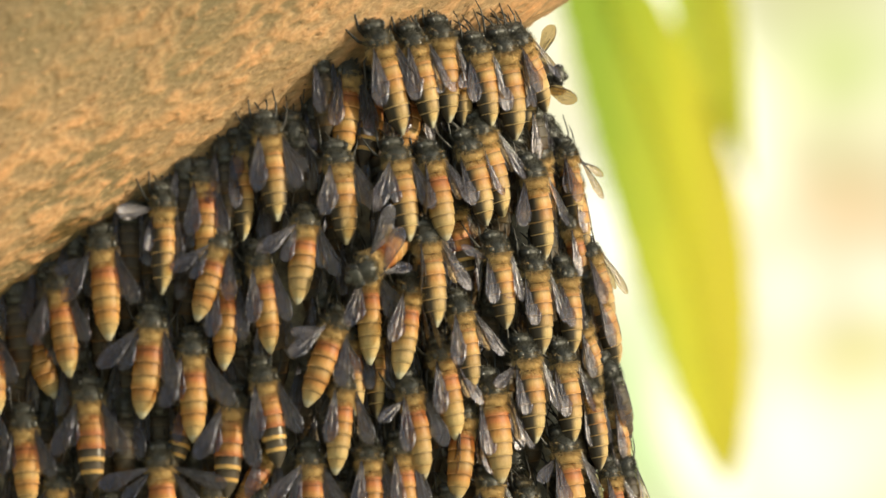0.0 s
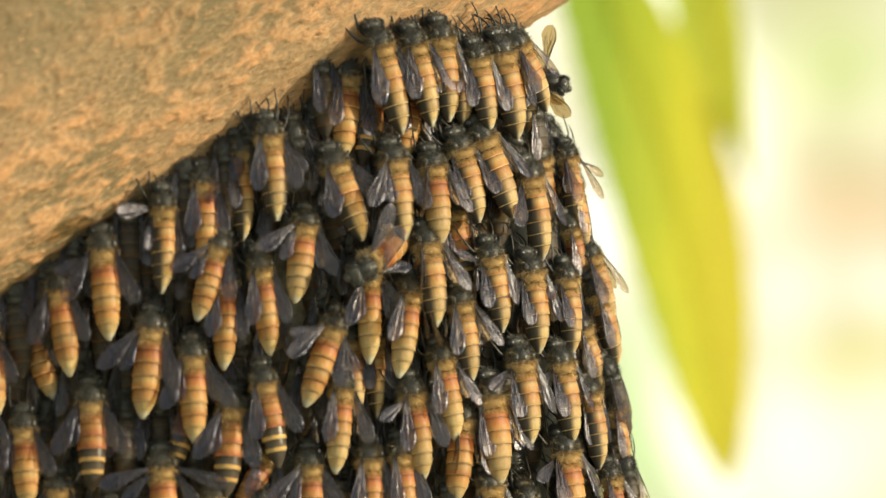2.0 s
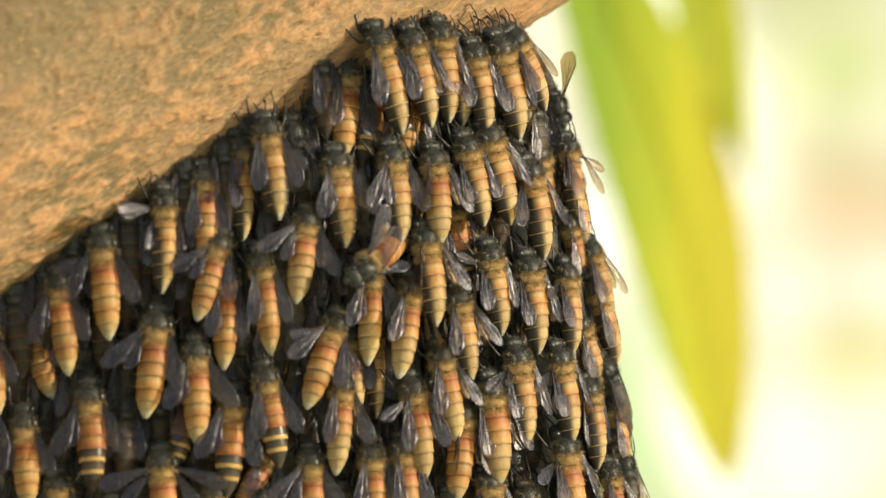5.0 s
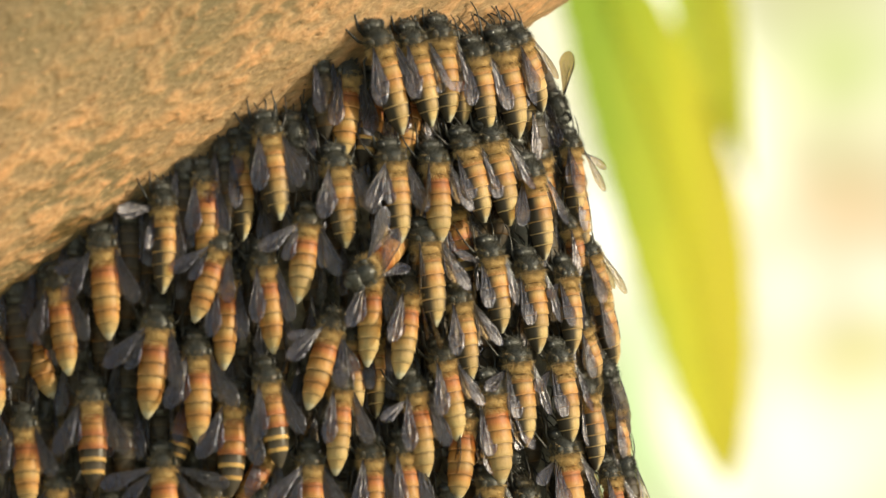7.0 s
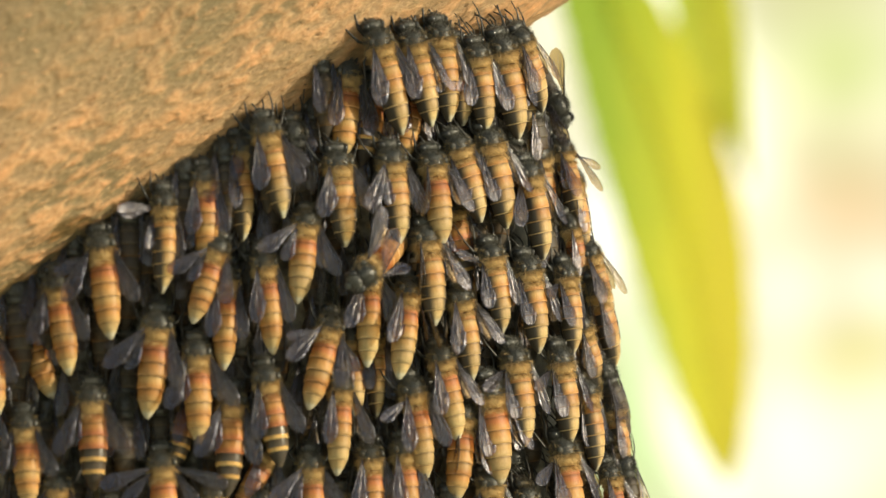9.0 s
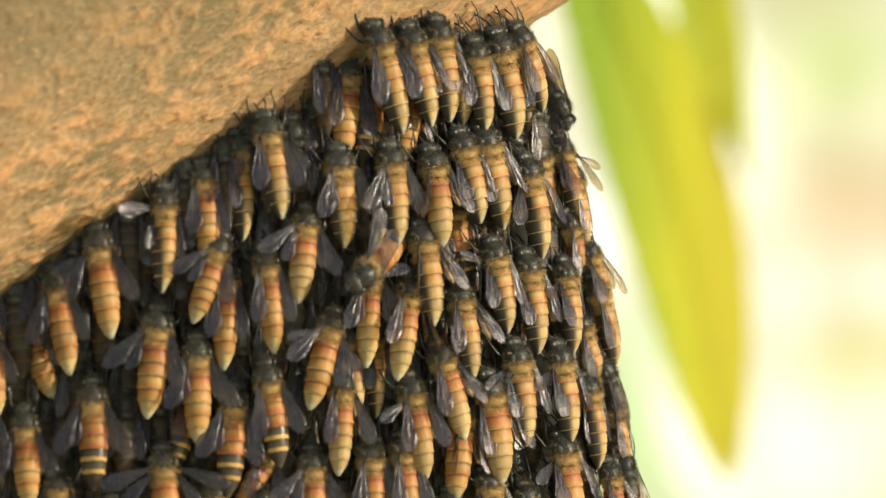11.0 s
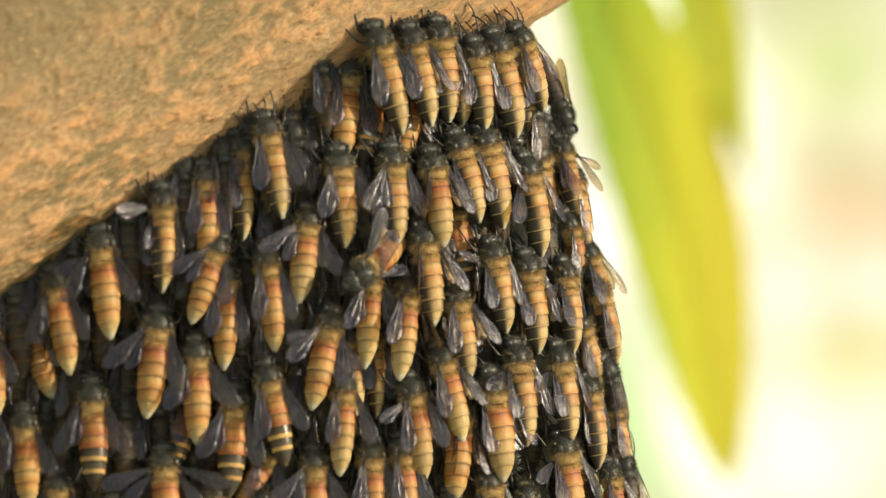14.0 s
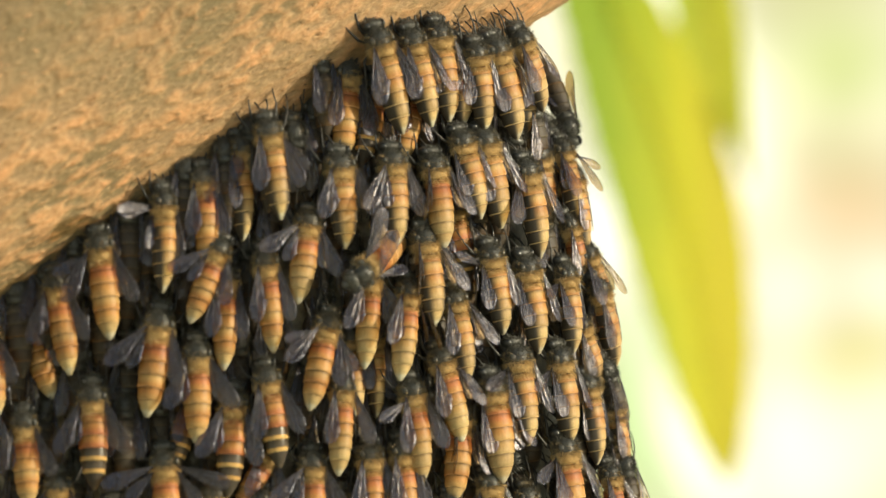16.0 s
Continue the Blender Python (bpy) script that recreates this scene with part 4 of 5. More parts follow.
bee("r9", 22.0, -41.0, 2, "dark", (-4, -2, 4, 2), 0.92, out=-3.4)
# dark bees added along the bark; their colour gives the fringe its shade
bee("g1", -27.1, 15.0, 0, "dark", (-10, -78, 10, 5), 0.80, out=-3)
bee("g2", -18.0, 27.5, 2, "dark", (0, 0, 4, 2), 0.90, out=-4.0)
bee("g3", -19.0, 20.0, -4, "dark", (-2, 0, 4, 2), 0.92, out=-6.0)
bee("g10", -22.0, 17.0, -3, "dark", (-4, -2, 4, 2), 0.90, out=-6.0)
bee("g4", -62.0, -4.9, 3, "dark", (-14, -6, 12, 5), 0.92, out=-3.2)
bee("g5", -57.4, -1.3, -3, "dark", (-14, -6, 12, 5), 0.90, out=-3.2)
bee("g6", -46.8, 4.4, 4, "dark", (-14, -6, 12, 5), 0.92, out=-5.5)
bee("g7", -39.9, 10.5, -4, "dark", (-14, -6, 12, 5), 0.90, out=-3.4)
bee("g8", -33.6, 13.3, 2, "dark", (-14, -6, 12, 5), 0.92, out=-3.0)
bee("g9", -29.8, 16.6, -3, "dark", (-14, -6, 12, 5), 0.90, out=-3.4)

# the layer beneath, seen through the gaps; its dark coat holds the shade there
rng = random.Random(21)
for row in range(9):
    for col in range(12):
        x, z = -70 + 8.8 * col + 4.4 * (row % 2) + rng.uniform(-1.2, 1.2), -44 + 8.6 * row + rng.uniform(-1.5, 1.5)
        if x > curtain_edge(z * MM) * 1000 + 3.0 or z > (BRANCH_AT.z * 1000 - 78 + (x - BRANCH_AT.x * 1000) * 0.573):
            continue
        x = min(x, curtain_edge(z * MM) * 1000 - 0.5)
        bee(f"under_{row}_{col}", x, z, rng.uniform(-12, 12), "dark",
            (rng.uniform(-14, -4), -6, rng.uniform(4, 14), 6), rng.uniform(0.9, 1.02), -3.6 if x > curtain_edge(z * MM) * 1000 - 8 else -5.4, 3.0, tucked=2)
for k in range(10):
    z = -46 + 8.3 * k + rng.uniform(-1, 1)
    bee(f"edge_{k}", curtain_edge(z * MM) * 1000 - rng.uniform(3.5, 5.0), z, rng.uniform(0, 10), rng.choice(("dark", "dark", "sided")),
        (rng.uniform(-14, 0), 0, rng.uniform(10, 24), 10), rng.uniform(0.9, 1.0), -2.6, 6.0)


def sway(key, steps):
    """A bee that shifts on the curtain: seconds, millimetres to +x and up, degrees by which its abdomen swings to +x."""
    thing = BEES[key]
    base = thing.matrix_basis.copy()
    size = base.to_scale()
    at = Matrix.Translation(base.translation)
    rest = at.inverted() @ base
    rows = [(t, Matrix.Translation((dx * MM, 0, dz * MM)) @ at @ pose(0, 0, 0, 0, -turn, 0) @ rest) for t, dx, dz, turn in steps]
    walk(thing, rows)
    thing.scale = size


def flick(key, kind, s, steps):
    """A wing that moves on its bee: seconds, its angle from the abdomen, how far its tip lifts off the back and its roll, in degrees."""
    wing, root, up, roll = WINGS[key, kind, s]
    at = pose(root[0] * MM, root[1] * MM, root[2] * MM)
    walk(wing, [(t, at @ pose(0, 0, 0, 0, -a, 0) @ pose(0, 0, 0, -lift, 0, turn)) for t, a, lift, turn in ((*row, up, roll)[:4] if len(row) == 2 else row for row in steps)])


def motions():
    sway("a1", [(0, 0.04, -0.04, -0.0), (1, 0.03, 0.11, -0.0), (9, 0.00, -0.00, -0.0), (11.5, 0.09, 0.14, -0.0), (12.5, 0.03, -0.03, -0.0), (13.5, 0.03, 0.07, -0.0), (15, 0.00, -0.10, -0.0), (16, 0.09, 0.14, -0.0)])
    sway("a2", [(0, 0.09, -0.13, -0.0), (1, 0.00, -0.13, -0.0), (2.5, 0.11, 0.11, -0.0), (4, 0.00, -0.13, -0.0), (6.5, 0.00, 0.09, -0.0), (16, 0.00, 0.05, -0.0)])
    sway("a3", [(0, 0.00, -0.13, -0.0), (1.5, 0.00, -0.00, -0.0), (4, 0.00, -0.13, -0.0), (9, 0.00, -0.00, -0.0), (11.5, -0.09, -0.01, 1.3), (13.5, -0.03, -0.12, 0.4), (16, -0.24, -0.01, 1.4)])
    sway("a4", [(0, 0.22, 0.44, -0.6), (2, -0.04, -0.27, -0.6), (3.5, -0.16, -0.12, -2.2), (4, -0.32, -0.34, -2.0), (6.5, -0.41, -0.18, 0.1), (7.5, 0.06, -0.08, -2.2), (9, -0.04, -0.18, -3.9), (16, -0.18, -0.06, -4.0)])
    sway("a5", [(0, 0.16, -0.17, -4.1), (0.5, 0.32, -0.15, -4.9), (1, 0.29, -0.08, -4.1), (2, -0.10, -0.17, -1.4), (3, 0.07, -0.23, -1.5), (4, -0.05, -0.31, 0.7), (6.5, -0.08, -0.15, -1.2), (7.5, 0.04, -0.02, -0.5), (9, 0.11, -0.14, -1.6), (11.5, -0.17, -0.14, -2.4), (12.5, -0.05, 0.07, -4.2), (14, -0.46, 0.02, -0.1), (15, -0.39, -0.35, 1.1), (16, -0.76, -0.31, 1.6)])
    sway("a6", [(0, 0.17, -0.20, 2.6), (2, -0.22, -0.29, 5.3), (3, -0.16, -0.25, 4.6), (4, -0.41, -0.19, 6.0), (6.5, -0.17, -0.09, 1.3), (8, 0.26, 0.01, -1.7), (16, 0.27, -0.00, -1.0)])
    sway("b0", [(0, -0.13, -0.14, -0.1), (9, -0.00, 0.04, 0.0), (11.5, -0.02, 0.11, 2.2), (14.5, 0.15, -0.07, -0.1), (16, -0.09, -0.14, 1.3)])
    sway("b1", [(0, -0.11, -0.11, -1.7), (2, 0.04, -0.09, -2.6), (3, -0.02, 0.11, -1.3), (4, -0.14, 0.00, -0.0), (7, -0.05, -0.02, 0.3), (8, -0.17, 0.20, 3.7), (12, 0.07, 0.10, 1.0), (15, -0.02, 0.13, 2.1), (16, 0.13, -0.00, -0.0)])
    sway("b2", [(0, 0.15, 0.52, -0.9), (1.5, 0.08, 0.63, -0.5), (1.8, 0.07, 0.56, -0.4), (2, 0.06, 0.51, 13.6), (2.2, 0.06, 0.46, -0.4), (3.5, 0.02, 0.14, -0.4), (6.5, -0.09, -0.00, -0.0), (8, -0.03, -0.06, -0.4), (9, 0.09, 0.15, -1.4), (12.5, 0.34, -0.08, -3.5), (13.5, 0.27, 0.16, -2.1), (14.5, 0.32, -0.11, -2.8), (16, 0.32, -0.11, -2.8)])
    sway("b3", [(0, 0.69, 0.33, 3.7), (0.5, 0.96, 0.40, 2.8), (1, 1.04, 0.41, 2.0), (1.5, 0.76, 0.42, 1.9), (2, 0.16, 0.39, 2.4), (2.5, -0.12, 0.37, 2.2), (3.5, 0.08, 0.28, 0.2), (6.5, -0.06, 0.13, 0.9), (11.5, -0.19, -0.19, -1.3), (16, -0.10, -0.31, -2.6)])
    sway("b4", [(0, -0.43, 0.28, 7.6), (0.2, -0.45, 0.21, 1.7), (1, -0.56, -0.05, 2.2), (2.5, -0.20, -0.38, 1.6), (3, -0.08, -0.41, 0.9), (6.5, -0.09, 0.09, -0.0), (9, -0.24, -0.26, 2.9), (13.5, -0.06, -0.60, 2.8), (14.5, -0.28, -0.66, 4.2), (16, 0.01, -0.78, 3.2)])
    sway("b5", [(0, 0.53, -0.49, 3.5), (1, -0.71, -0.37, 6.3), (1.5, -0.97, -0.21, 6.7), (2, -0.88, -0.09, 4.8), (2.5, -0.68, -0.20, 2.9), (3.5, 0.13, -0.63, 2.3), (4, 0.31, -0.67, 2.3), (7, 0.03, -0.03, 4.7), (7.5, -0.27, 0.03, 5.8), (8, -0.92, -0.09, 7.8), (8.5, -1.10, -0.16, 7.8), (11.5, -0.21, -0.06, 2.2), (12, -0.36, 0.04, 3.0), (12.5, -0.72, 0.09, 4.6), (13, -0.98, 0.01, 5.4), (13.5, -1.03, -0.13, 5.7), (14, -0.84, -0.13, 4.8), (15.5, -0.54, 0.57, 3.9), (16, -0.45, 0.54, 3.9)])
    sway("b6", [(0, -1.47, 1.31, 4.4), (1, -0.27, 0.94, 2.2), (1.8, -0.92, 0.76, 2.3), (2, -1.08, 0.71, 10.3), (2.2, -1.14, 0.73, 2.3), (2.5, -1.22, 0.75, 2.3), (3.5, -0.69, 0.43, 3.8), (8, 0.14, -0.14, 0.8), (9, -0.18, -0.40, 0.6), (12.5, -0.77, -0.51, 0.6), (15, -0.68, -0.37, 0.6), (16, -1.04, -0.40, 0.6)])
    sway("b7", [(0, 0.31, -0.11, -1.2), (2.5, -0.22, -0.09, -0.4), (6.5, 0.09, -0.00, -0.0), (9, -0.28, -0.02, 0.9), (12, -0.25, 0.28, -0.7), (13.5, -0.34, 0.43, 0.1), (16, -0.62, 0.31, -0.0)])
    sway("b8", [(0, -0.68, -1.34, 3.2), (2, -0.68, -1.34, 3.2), (3, -1.14, -1.33, 4.8), (6.5, -0.09, 0.18, -0.0), (8, -0.38, -0.20, 2.3), (8.5, -0.65, -0.41, 4.2), (9, -1.21, -0.58, 7.8), (15.3, -1.21, -0.58, 7.8), (15.5, -1.21, -0.58, 25.8), (15.7, -1.21, -0.58, 7.8), (16, -1.21, -0.58, 7.8)])
    sway("b9", [(0, -0.36, -0.37, 3.1), (2.5, -0.30, -0.44, 2.3), (6.5, -0.13, 0.08, 0.8), (8, -0.03, -0.14, 0.3), (9, -0.21, -0.26, 1.5), (11.5, 0.00, 0.13, 1.0), (13, 0.10, -0.10, 1.0), (16, 0.00, 0.13, 1.0)])
    sway("c1", [(0, 0.00, -0.14, -0.0), (8, 0.00, -0.00, -0.0), (9, -0.14, 0.03, 1.8), (12, -0.46, 0.10, 3.3), (12.5, -0.46, 0.07, 2.9), (13.5, -0.15, 0.00, 1.6), (16, -0.29, -0.02, 2.0)])
    sway("c2", [(0, 0.24, 0.49, 2.5), (6.5, 0.24, 0.49, 2.5), (7.5, -0.01, -0.10, -1.0), (9, -0.06, -0.02, 0.2), (12, 0.25, -0.02, -0.6), (13, 0.31, 0.17, 0.0), (14, -0.17, -0.11, -0.5), (15, -0.54, -0.11, -1.9), (16, 0.08, -0.14, -3.2)])
    sway("c3", [(0, -0.22, -0.11, 1.4), (1.5, -0.33, 0.06, -0.1), (4, -0.29, -0.04, 0.3), (7.5, 0.08, 0.03, -0.1), (8.5, -0.11, 0.01, 0.7), (11.5, -0.09, 0.02, 1.4), (13, 0.09, 0.08, 0.8), (14.5, 0.05, 0.02, 1.3), (16, 0.16, -0.07, -0.2)])
    sway("c4", [(0, -0.61, 0.04, 0.7), (1, -0.61, -0.26, 0.4), (2, -0.61, -0.26, 0.4), (3, -0.59, -0.04, 0.7), (4, -0.54, -0.26, 0.4), (6.5, -0.10, 0.04, 0.1), (7.5, 0.07, -0.00, -0.0), (9, 0.03, -0.02, -0.4), (12.5, 0.46, 0.23, -1.1), (14, 0.43, 0.34, -0.8), (16, 0.21, 0.21, -1.0)])
    sway("c0", [(0, -0.13, -0.13, -0.1), (2.5, -0.10, -0.02, -0.4), (4, 0.10, -0.05, -1.4), (6.5, 0.00, -0.00, -0.0), (11.5, 0.07, 0.11, -0.9), (14, -0.18, 0.14, 0.6), (16, 0.00, 0.14, -0.0)])
    sway("c7", [(0, 0.13, -0.04, -0.0), (6.5, 0.00, -0.09, -0.0), (8, -0.16, 0.20, 0.7), (9, 0.07, 0.15, -1.0), (11.5, -0.40, -0.00, 0.3), (12.5, -0.37, -0.13, -0.3), (14.8, -0.22, -0.04, -0.1), (15, -0.21, -0.04, 9.9), (15.2, -0.19, -0.03, -0.1), (16, -0.14, -0.00, -0.1)])
    sway("c8", [(0, -0.42, 0.30, 3.9), (1, -0.82, 0.38, 6.1), (2, -0.26, 0.42, 2.6), (2.5, -0.17, 0.42, 2.3), (6.5, 0.06, -0.01, -0.8), (8, -0.14, -0.06, 0.6), (11.5, -0.24, -0.23, -0.4), (13, -0.06, -0.33, -1.9), (16, -0.14, -0.37, -1.7)])
    sway("c9", [(0, 0.02, 0.08, -0.1), (2.5, 0.06, 0.24, -0.4), (3.5, 0.22, 0.12, -1.2), (9, -0.16, 0.02, 0.9), (11.5, -0.15, -0.22, -0.7), (14.5, -0.26, -0.18, 1.6), (16, -0.16, -0.18, 1.5)])
    sway("c10", [(0, 0.3, -1.6, 0), (1, 0.2, -0.8, 0), (2, 0.2, 0.0, 0), (4, 0.1, 0.0, 0), (6.5, 0, 0, 0), (9, 0.3, 0.3, 0), (11.5, 0.4, 0.4, 0), (13.5, -0.1, 0.3, 0), (16, -0.6, 0.1, 1.0)])
    sway("c11", [(0, 0.83, 0.68, -0.8), (0.5, 0.78, 0.50, -1.0), (2, -0.02, 0.07, 0.5), (3, -0.03, -0.19, -1.5), (3.5, -0.05, -0.51, -1.5), (4, -0.02, -0.62, -1.0), (6.5, 0.00, -0.00, -0.0), (8.5, 0.00, -0.00, -0.0), (11.5, 0.81, -0.03, 1.1), (15, 0.37, -0.11, 0.8), (16, 0.09, -0.23, 0.8)])
    sway("c12", [(0, 0.80, -0.06, -0.8), (2, 0.19, -0.01, -0.4), (4, -0.00, -0.14, 0.0), (8, 0.00, -0.00, -0.0), (9, -0.16, -0.01, 1.0), (12, -0.02, -0.07, 0.1), (16, -0.26, -0.09, 1.6)])
    sway("c13", [(0, 0.00, -0.13, -0.7), (0.8, 0.03, -0.14, -1.0), (1, 0.04, -0.14, 5.9), (1.2, 0.04, -0.15, -1.2), (4, 0.15, -0.18, -2.4), (7, 0.03, 0.00, -0.5), (16, 0.03, 0.00, -0.5)])
    sway("c14", [(0, 0.08, -0.06, 0.9), (3, -0.03, -0.07, 0.3), (12.5, 0.14, 0.02, -1.0), (14, 0.05, 0.07, -1.1), (16, 0.03, 0.05, -0.1)])
    sway("c15", [(0, 0.11, -0.11, 0.7), (1.5, -0.01, -0.24, 3.5), (2.5, 0.20, 0.13, -0.3), (3.5, 0.39, 0.21, -1.8), (6.5, 0.00, -0.00, -0.0), (12.5, -0.04, -0.08, 0.4), (16, -0.23, -0.32, 2.9)])
    sway("c16", [(0, -0.14, 0.01, 3.2), (1, 0.01, -0.06, 1.1), (3.5, -0.18, 0.03, 3.0), (6.5, 0.00, -0.00, -0.0), (9, 0.00, -0.00, -0.0), (13, 0.26, -0.07, -1.2), (15, 0.33, 0.09, -1.2), (16, 0.42, -0.06, -2.0)])
    sway("c17", [(0, -0.02, 0.05, 0.8), (8, 0.00, -0.00, -0.0), (9, 0.06, 0.03, -1.2), (16, -0.05, 0.04, 1.4)])
    sway("c0a", [(0, 0.09, -0.28, 0.5), (1, 0.06, -0.27, 1.0), (4, 0.20, -0.05, -1.1), (9, -0.07, -0.01, 0.9), (16, -0.11, 0.02, 1.5)])
    sway("c0b", [(0, 0.15, -0.05, 1.1), (4, 0.21, 0.05, -1.3), (6.5, 0.00, -0.00, -0.0), (12.5, 0.00, -0.00, -0.0), (14, 0.21, 0.05, -1.3), (16, 0.21, 0.05, -1.3)])
    sway("d1", [(0, -0.98, -0.01, 0.5), (1.5, -1.02, -0.04, 1.5), (3.5, -0.48, 0.02, -1.2), (7, -0.03, -0.00, -0.0), (14.5, -0.02, 0.01, -0.6), (16, 0.18, 0.21, -1.2)])
    sway("d2", [(0, -0.78, 0.11, -0.4), (1, -0.83, 0.02, 0.3), (3.5, -0.56, -0.20, -0.3), (6.5, -0.03, -0.05, -0.9), (8.5, -0.07, -0.02, 0.0), (11.5, -0.05, -0.13, -1.3), (15, -0.22, -0.27, -0.6), (16, -0.09, -0.18, -1.3)])
    sway("d3", [(0, -0.37, -0.00, 1.3), (1, -0.37, -0.00, 1.3), (2, -0.14, -0.00, 0.0), (3, -0.37, -0.00, 1.3), (4, -0.37, -0.00, 1.3), (6.5, 0.00, -0.00, -0.0), (16, 0.13, 0.13, 0.1)])
    sway("d4", [(0, 0.00, -0.13, -0.0), (2, -0.13, -0.00, -0.0), (9, 0.09, -0.00, -0.0), (16, 0.00, 0.13, -0.0)])
    sway("d5", [(0, -0.48, -0.35, -1.3), (1, -0.57, -0.35, -1.3), (4, -0.33, -0.22, -2.6), (6.5, -0.34, -0.08, 0.9), (7, -0.19, -0.05, 0.7), (9, -0.45, 0.14, 0.0), (11.5, -0.04, -0.07, -1.2), (12.5, -0.00, -0.07, -0.4), (16, -0.20, -0.05, -0.9)])
    sway("d6", [(0, -0.60, -0.02, 0.9), (2.5, -0.63, -0.02, 1.3), (7.5, -0.04, 0.02, -0.9), (9, -0.19, 0.09, 0.1), (12, 0.13, 0.04, -1.3), (13, 0.24, 0.13, -0.0), (14, 0.11, 0.14, 2.7), (14.5, 0.08, 0.15, 2.7), (16, -0.09, 0.01, -0.8)])
    sway("d7", [(0, 0.45, 0.25, -3.9), (1.5, 0.19, 0.27, -3.3), (3, 0.32, 0.11, -3.7), (6.5, 0.05, -0.03, -0.9), (8, -0.16, 0.05, 1.0), (13, 0.04, 0.07, 1.6), (14.5, -0.32, 0.15, 4.1), (16, -0.47, 0.06, 3.7)])
    sway("d8", [(0, 0.19, 0.10, -1.3), (1.5, 0.04, 0.14, -1.0), (2.5, 0.11, 0.27, -0.0), (3.5, 0.26, 0.14, -0.3), (6.5, -0.09, -0.00, -0.0), (8, -0.10, 0.01, 1.4), (14, 0.38, -0.09, 1.3), (16, 0.19, -0.07, 1.2)])
    sway("d10", [(0, -0.11, 0.23, -1.6), (3, -0.32, 0.09, -1.1), (7.5, 0.02, -0.04, -0.7), (9, -0.18, 0.02, -0.0), (11.5, 0.14, -0.04, 4.8), (12.5, 0.13, -0.17, 2.9), (16, 0.00, -0.27, 2.9)])
    sway("d11", [(0, -0.48, -0.08, 1.2), (3.5, -0.12, -0.09, -0.6), (6.5, 0.00, -0.00, -0.0), (11.5, -0.20, -0.17, 0.9), (16, -0.24, -0.26, -0.9)])
    sway("d12", [(0, -0.09, -0.00, -0.0), (3.5, -0.33, -0.13, -0.0), (7.5, 0.00, -0.00, -0.0), (8.5, -0.16, -0.00, -0.0), (16, -0.54, -0.13, -0.0)])
    sway("d13", [(0, -0.01, 0.16, -0.3), (2, -0.05, -0.04, -1.0), (4, -0.00, -0.04, -2.2), (7.5, 0.00, -0.00, -0.0), (8.5, -0.17, -0.03, -0.0), (11.5, 0.13, 0.23, -0.0), (13.5, 0.37, 0.61, -0.0), (16, 0.27, 0.45, -0.0)])
    sway("d14", [(0, 1.48, 0.58, -0.0), (0.5, 1.41, 0.47, -0.0), (1.5, 0.85, 0.28, 0.8), (4, 0.31, -0.03, -1.2), (6.5, -0.02, -0.00, 0.2), (8, -0.01, -0.01, -0.3), (9, -0.27, 0.02, 0.6), (11.5, 0.15, 0.10, -0.9), (13, 0.11, 0.06, 0.2), (15, 0.21, 0.14, -0.6), (16, 0.20, 0.17, 1.0)])
    sway("d15", [(0, 0.50, 0.02, -1.4), (1.5, 0.16, 0.02, 0.0), (3, 0.21, 0.01, 0.3), (6.5, 0.00, -0.00, -0.0), (9, 0.11, -0.00, -1.5), (11.5, 0.14, 0.03, -0.8), (12.5, -0.01, 0.02, 0.0), (14.5, 0.09, 0.04, -1.4), (16, 0.06, 0.04, -0.9)])
    sway("d16", [(0, 0.31, -0.05, 1.0), (1.5, 0.24, 0.01, 1.1), (3, 0.31, 0.40, -0.9), (4, 0.37, 0.22, -1.6), (6.5, 0.00, -0.00, -0.0), (9, -0.13, -0.04, -0.0), (11.5, 0.27, 0.40, -0.0), (12, 0.27, 0.23, -0.0), (13, 0.27, 0.44, -0.0), (14, 0.27, 0.27, -0.0), (14.5, 0.24, 0.34, -0.0), (15.5, 0.10, 0.84, -0.0), (16, 0.04, 0.94, -0.0)])
    sway("d17", [(0, 0.50, -0.04, -1.1), (1, 0.26, 0.13, -0.0), (3, 0.13, 0.37, 0.7), (4, 0.18, 0.36, 1.7), (6.5, -0.06, -0.03, 1.0), (7.5, 0.04, 0.02, -0.7), (9, -0.14, -0.03, 1.0), (11.5, -0.13, -0.00, -0.0), (13.5, 0.12, 0.00, -4.0), (16, -0.07, 0.12, -1.3)])
    sway("e1", [(0, -0.36, -0.00, -0.0), (2, -0.20, 0.03, -0.0), (4, -0.27, -0.00, -0.0), (7.5, 0.00, -0.00, -0.0), (9, -0.13, -0.00, -0.0), (13, 0.27, -0.00, -0.0), (14.5, 0.13, 0.03, -0.0), (16, 0.23, 0.13, -0.0)])
    sway("e3", [(0, -0.04, 0.13, -0.0), (1, -0.20, 0.20, -0.0), (2.5, -0.07, -0.00, -0.0), (6.5, 0.00, -0.00, -0.0), (9, 0.09, -0.36, -0.0), (14.5, 0.54, -0.27, -0.0), (16, 0.32, -0.27, -0.0)])
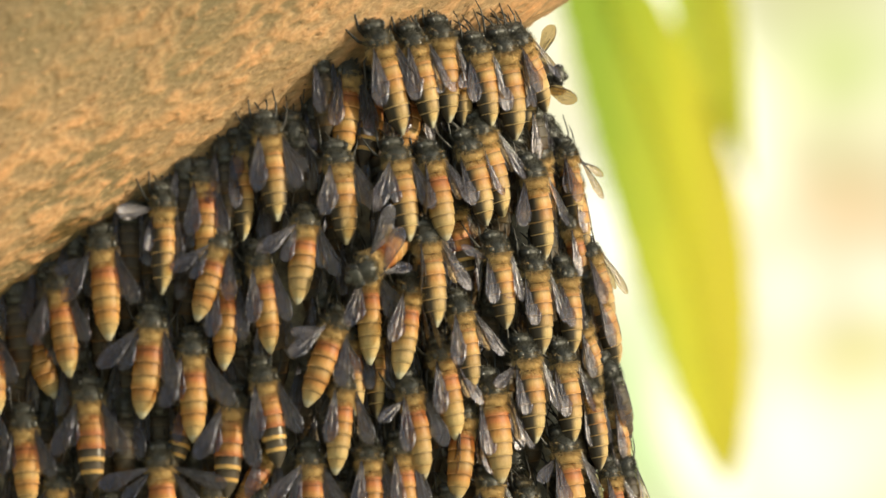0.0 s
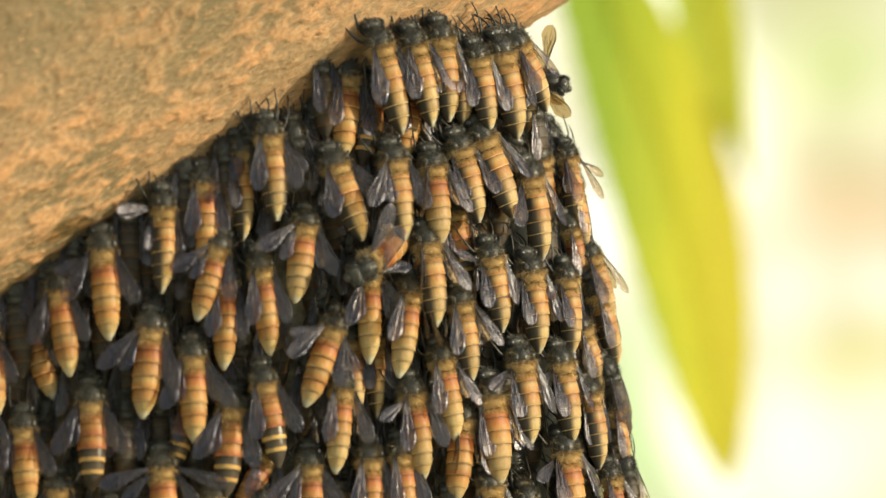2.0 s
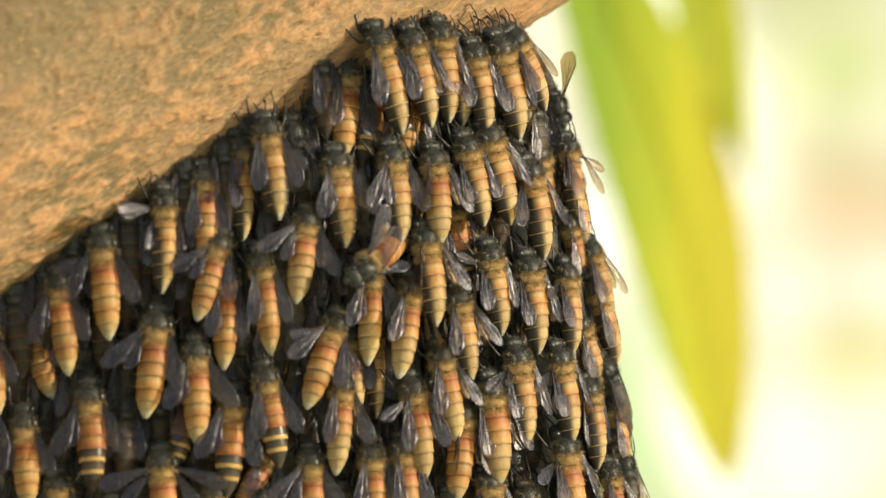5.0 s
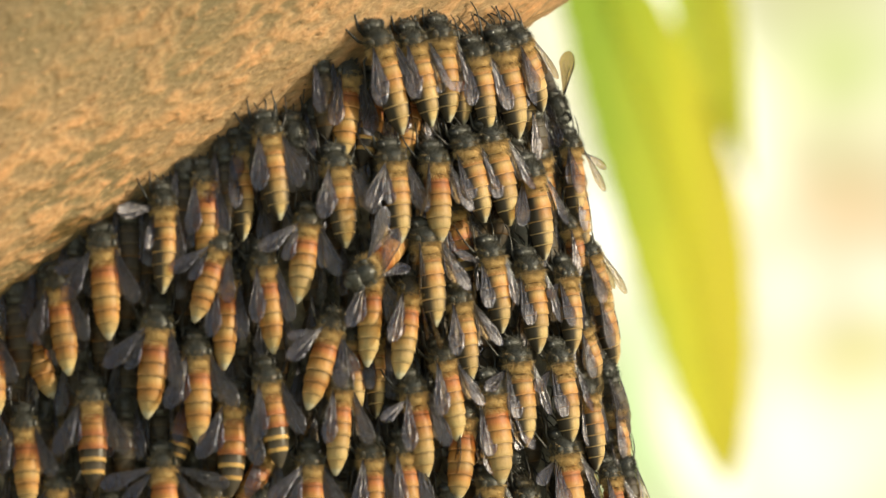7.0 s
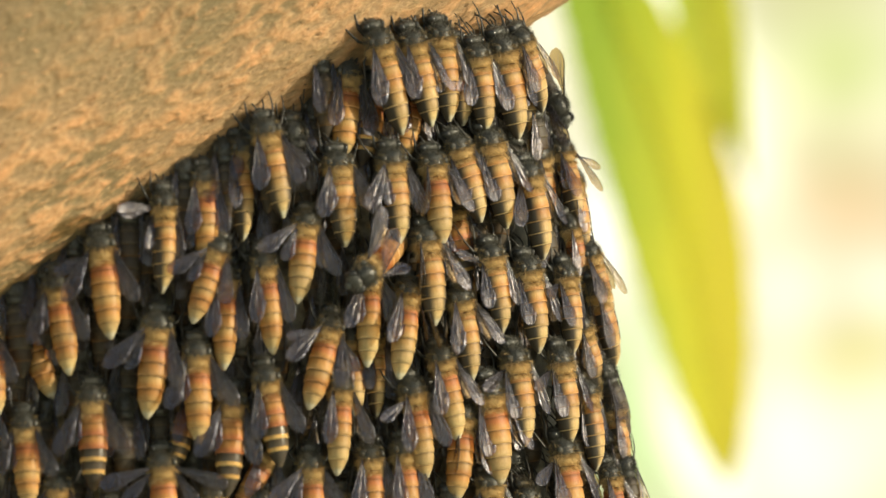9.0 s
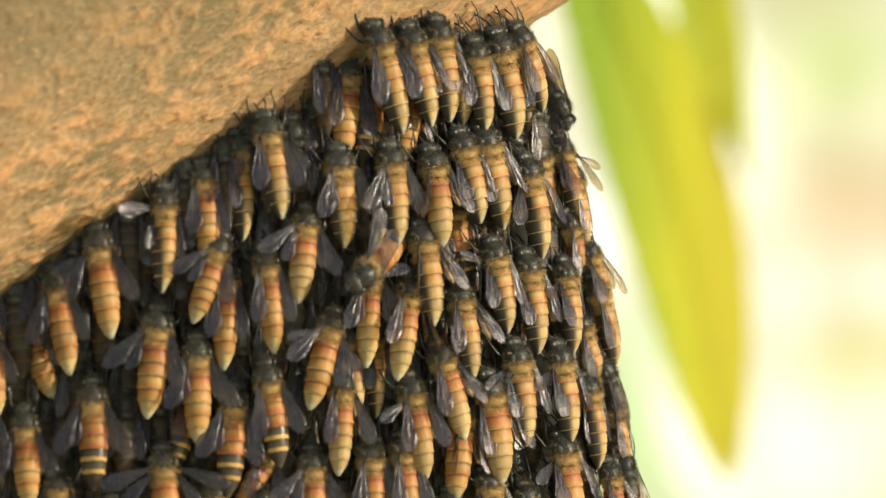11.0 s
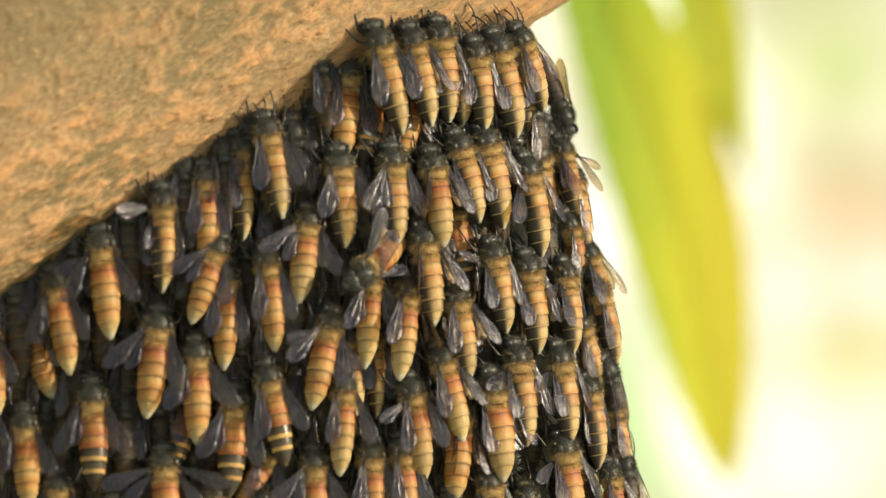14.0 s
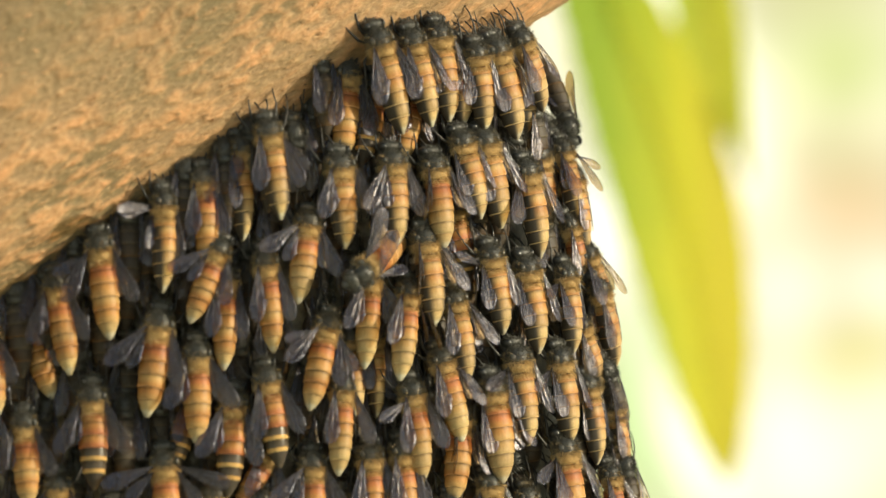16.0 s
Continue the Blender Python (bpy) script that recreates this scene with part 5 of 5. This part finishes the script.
    sway("e4", [(0, -0.27, -0.18, -0.0), (1, -0.40, -0.17, -0.0), (2.5, -0.13, -0.00, -0.0), (4, 0.18, -0.09, -0.0), (9, -0.13, -0.00, -0.0), (12.5, 0.07, -0.17, -0.0), (13.5, 0.03, -0.04, -0.0), (16, -0.13, -0.14, -0.0)])
    sway("e5", [(0, -0.40, -0.13, -0.0), (1.5, -0.51, -0.13, -0.0), (4, -0.05, -0.13, -0.0), (6.5, 0.00, -0.00, -0.0), (16, -0.27, -0.26, -0.0)])
    sway("e6", [(0, 0.00, 0.31, -0.0), (1.5, -0.03, 0.37, -0.0), (3, 0.24, 0.26, -0.0), (8.5, -0.17, -0.07, -0.0), (14.5, -0.10, 0.20, -0.0), (16, 0.04, 0.22, -0.0)])
    sway("c6", [(0, 0.31, 0.43, -3.4), (1, 0.30, 0.50, -4.9), (3.5, 0.10, 0.70, -1.9), (6.5, 0.00, -0.00, -0.0), (8, 0.03, -0.14, 1.8), (12.5, -0.17, -0.41, 3.5), (13.5, -0.22, -0.35, 2.4), (14.5, -0.36, -0.16, -0.8), (16, -0.36, -0.19, -0.2)])
    # the restless bee at the rim turns head down and works its way along the side, wings up
    sway("a8", [(0, -4.82, 3.25, 68), (1, -4.82, 2.98, 64), (1.8, -4.21, 3.07, 54), (2.5, -3.4, 2.89, 35), (3.5, -2.2, 1.4, 12), (4.2, -1.8, 0.5, 4), (7, -1.6, 0.4, 0), (9.2, -1.5, 0.3, 4), (11.5, -0.9, 0.0, 0), (13.5, -0.4, -0.9, -4), (16, 0.6, -3.0, -8)])
    flick("a8", "forewing", -1, [(0, 231, 44, -10), (1, 241, 46, -10), (1.8, 258, 52, -5), (2.5, 275, 58, 0), (3.5, 298, 64, 0), (4.2, 314, 64, 0), (7, 324, 62, 5), (9.2, 330, 54, 20), (11.5, 332, 38, 48), (13.5, 338, 22, 58), (16, 344, 8, 64)])
    flick("a8", "forewing", 1, [(0, 150), (1, 144), (1.8, 146), (2.5, 155), (3.5, 164), (4.2, 166), (7, 168), (9.2, 174), (11.5, 168), (13.5, 170), (16, 174)])


motions()
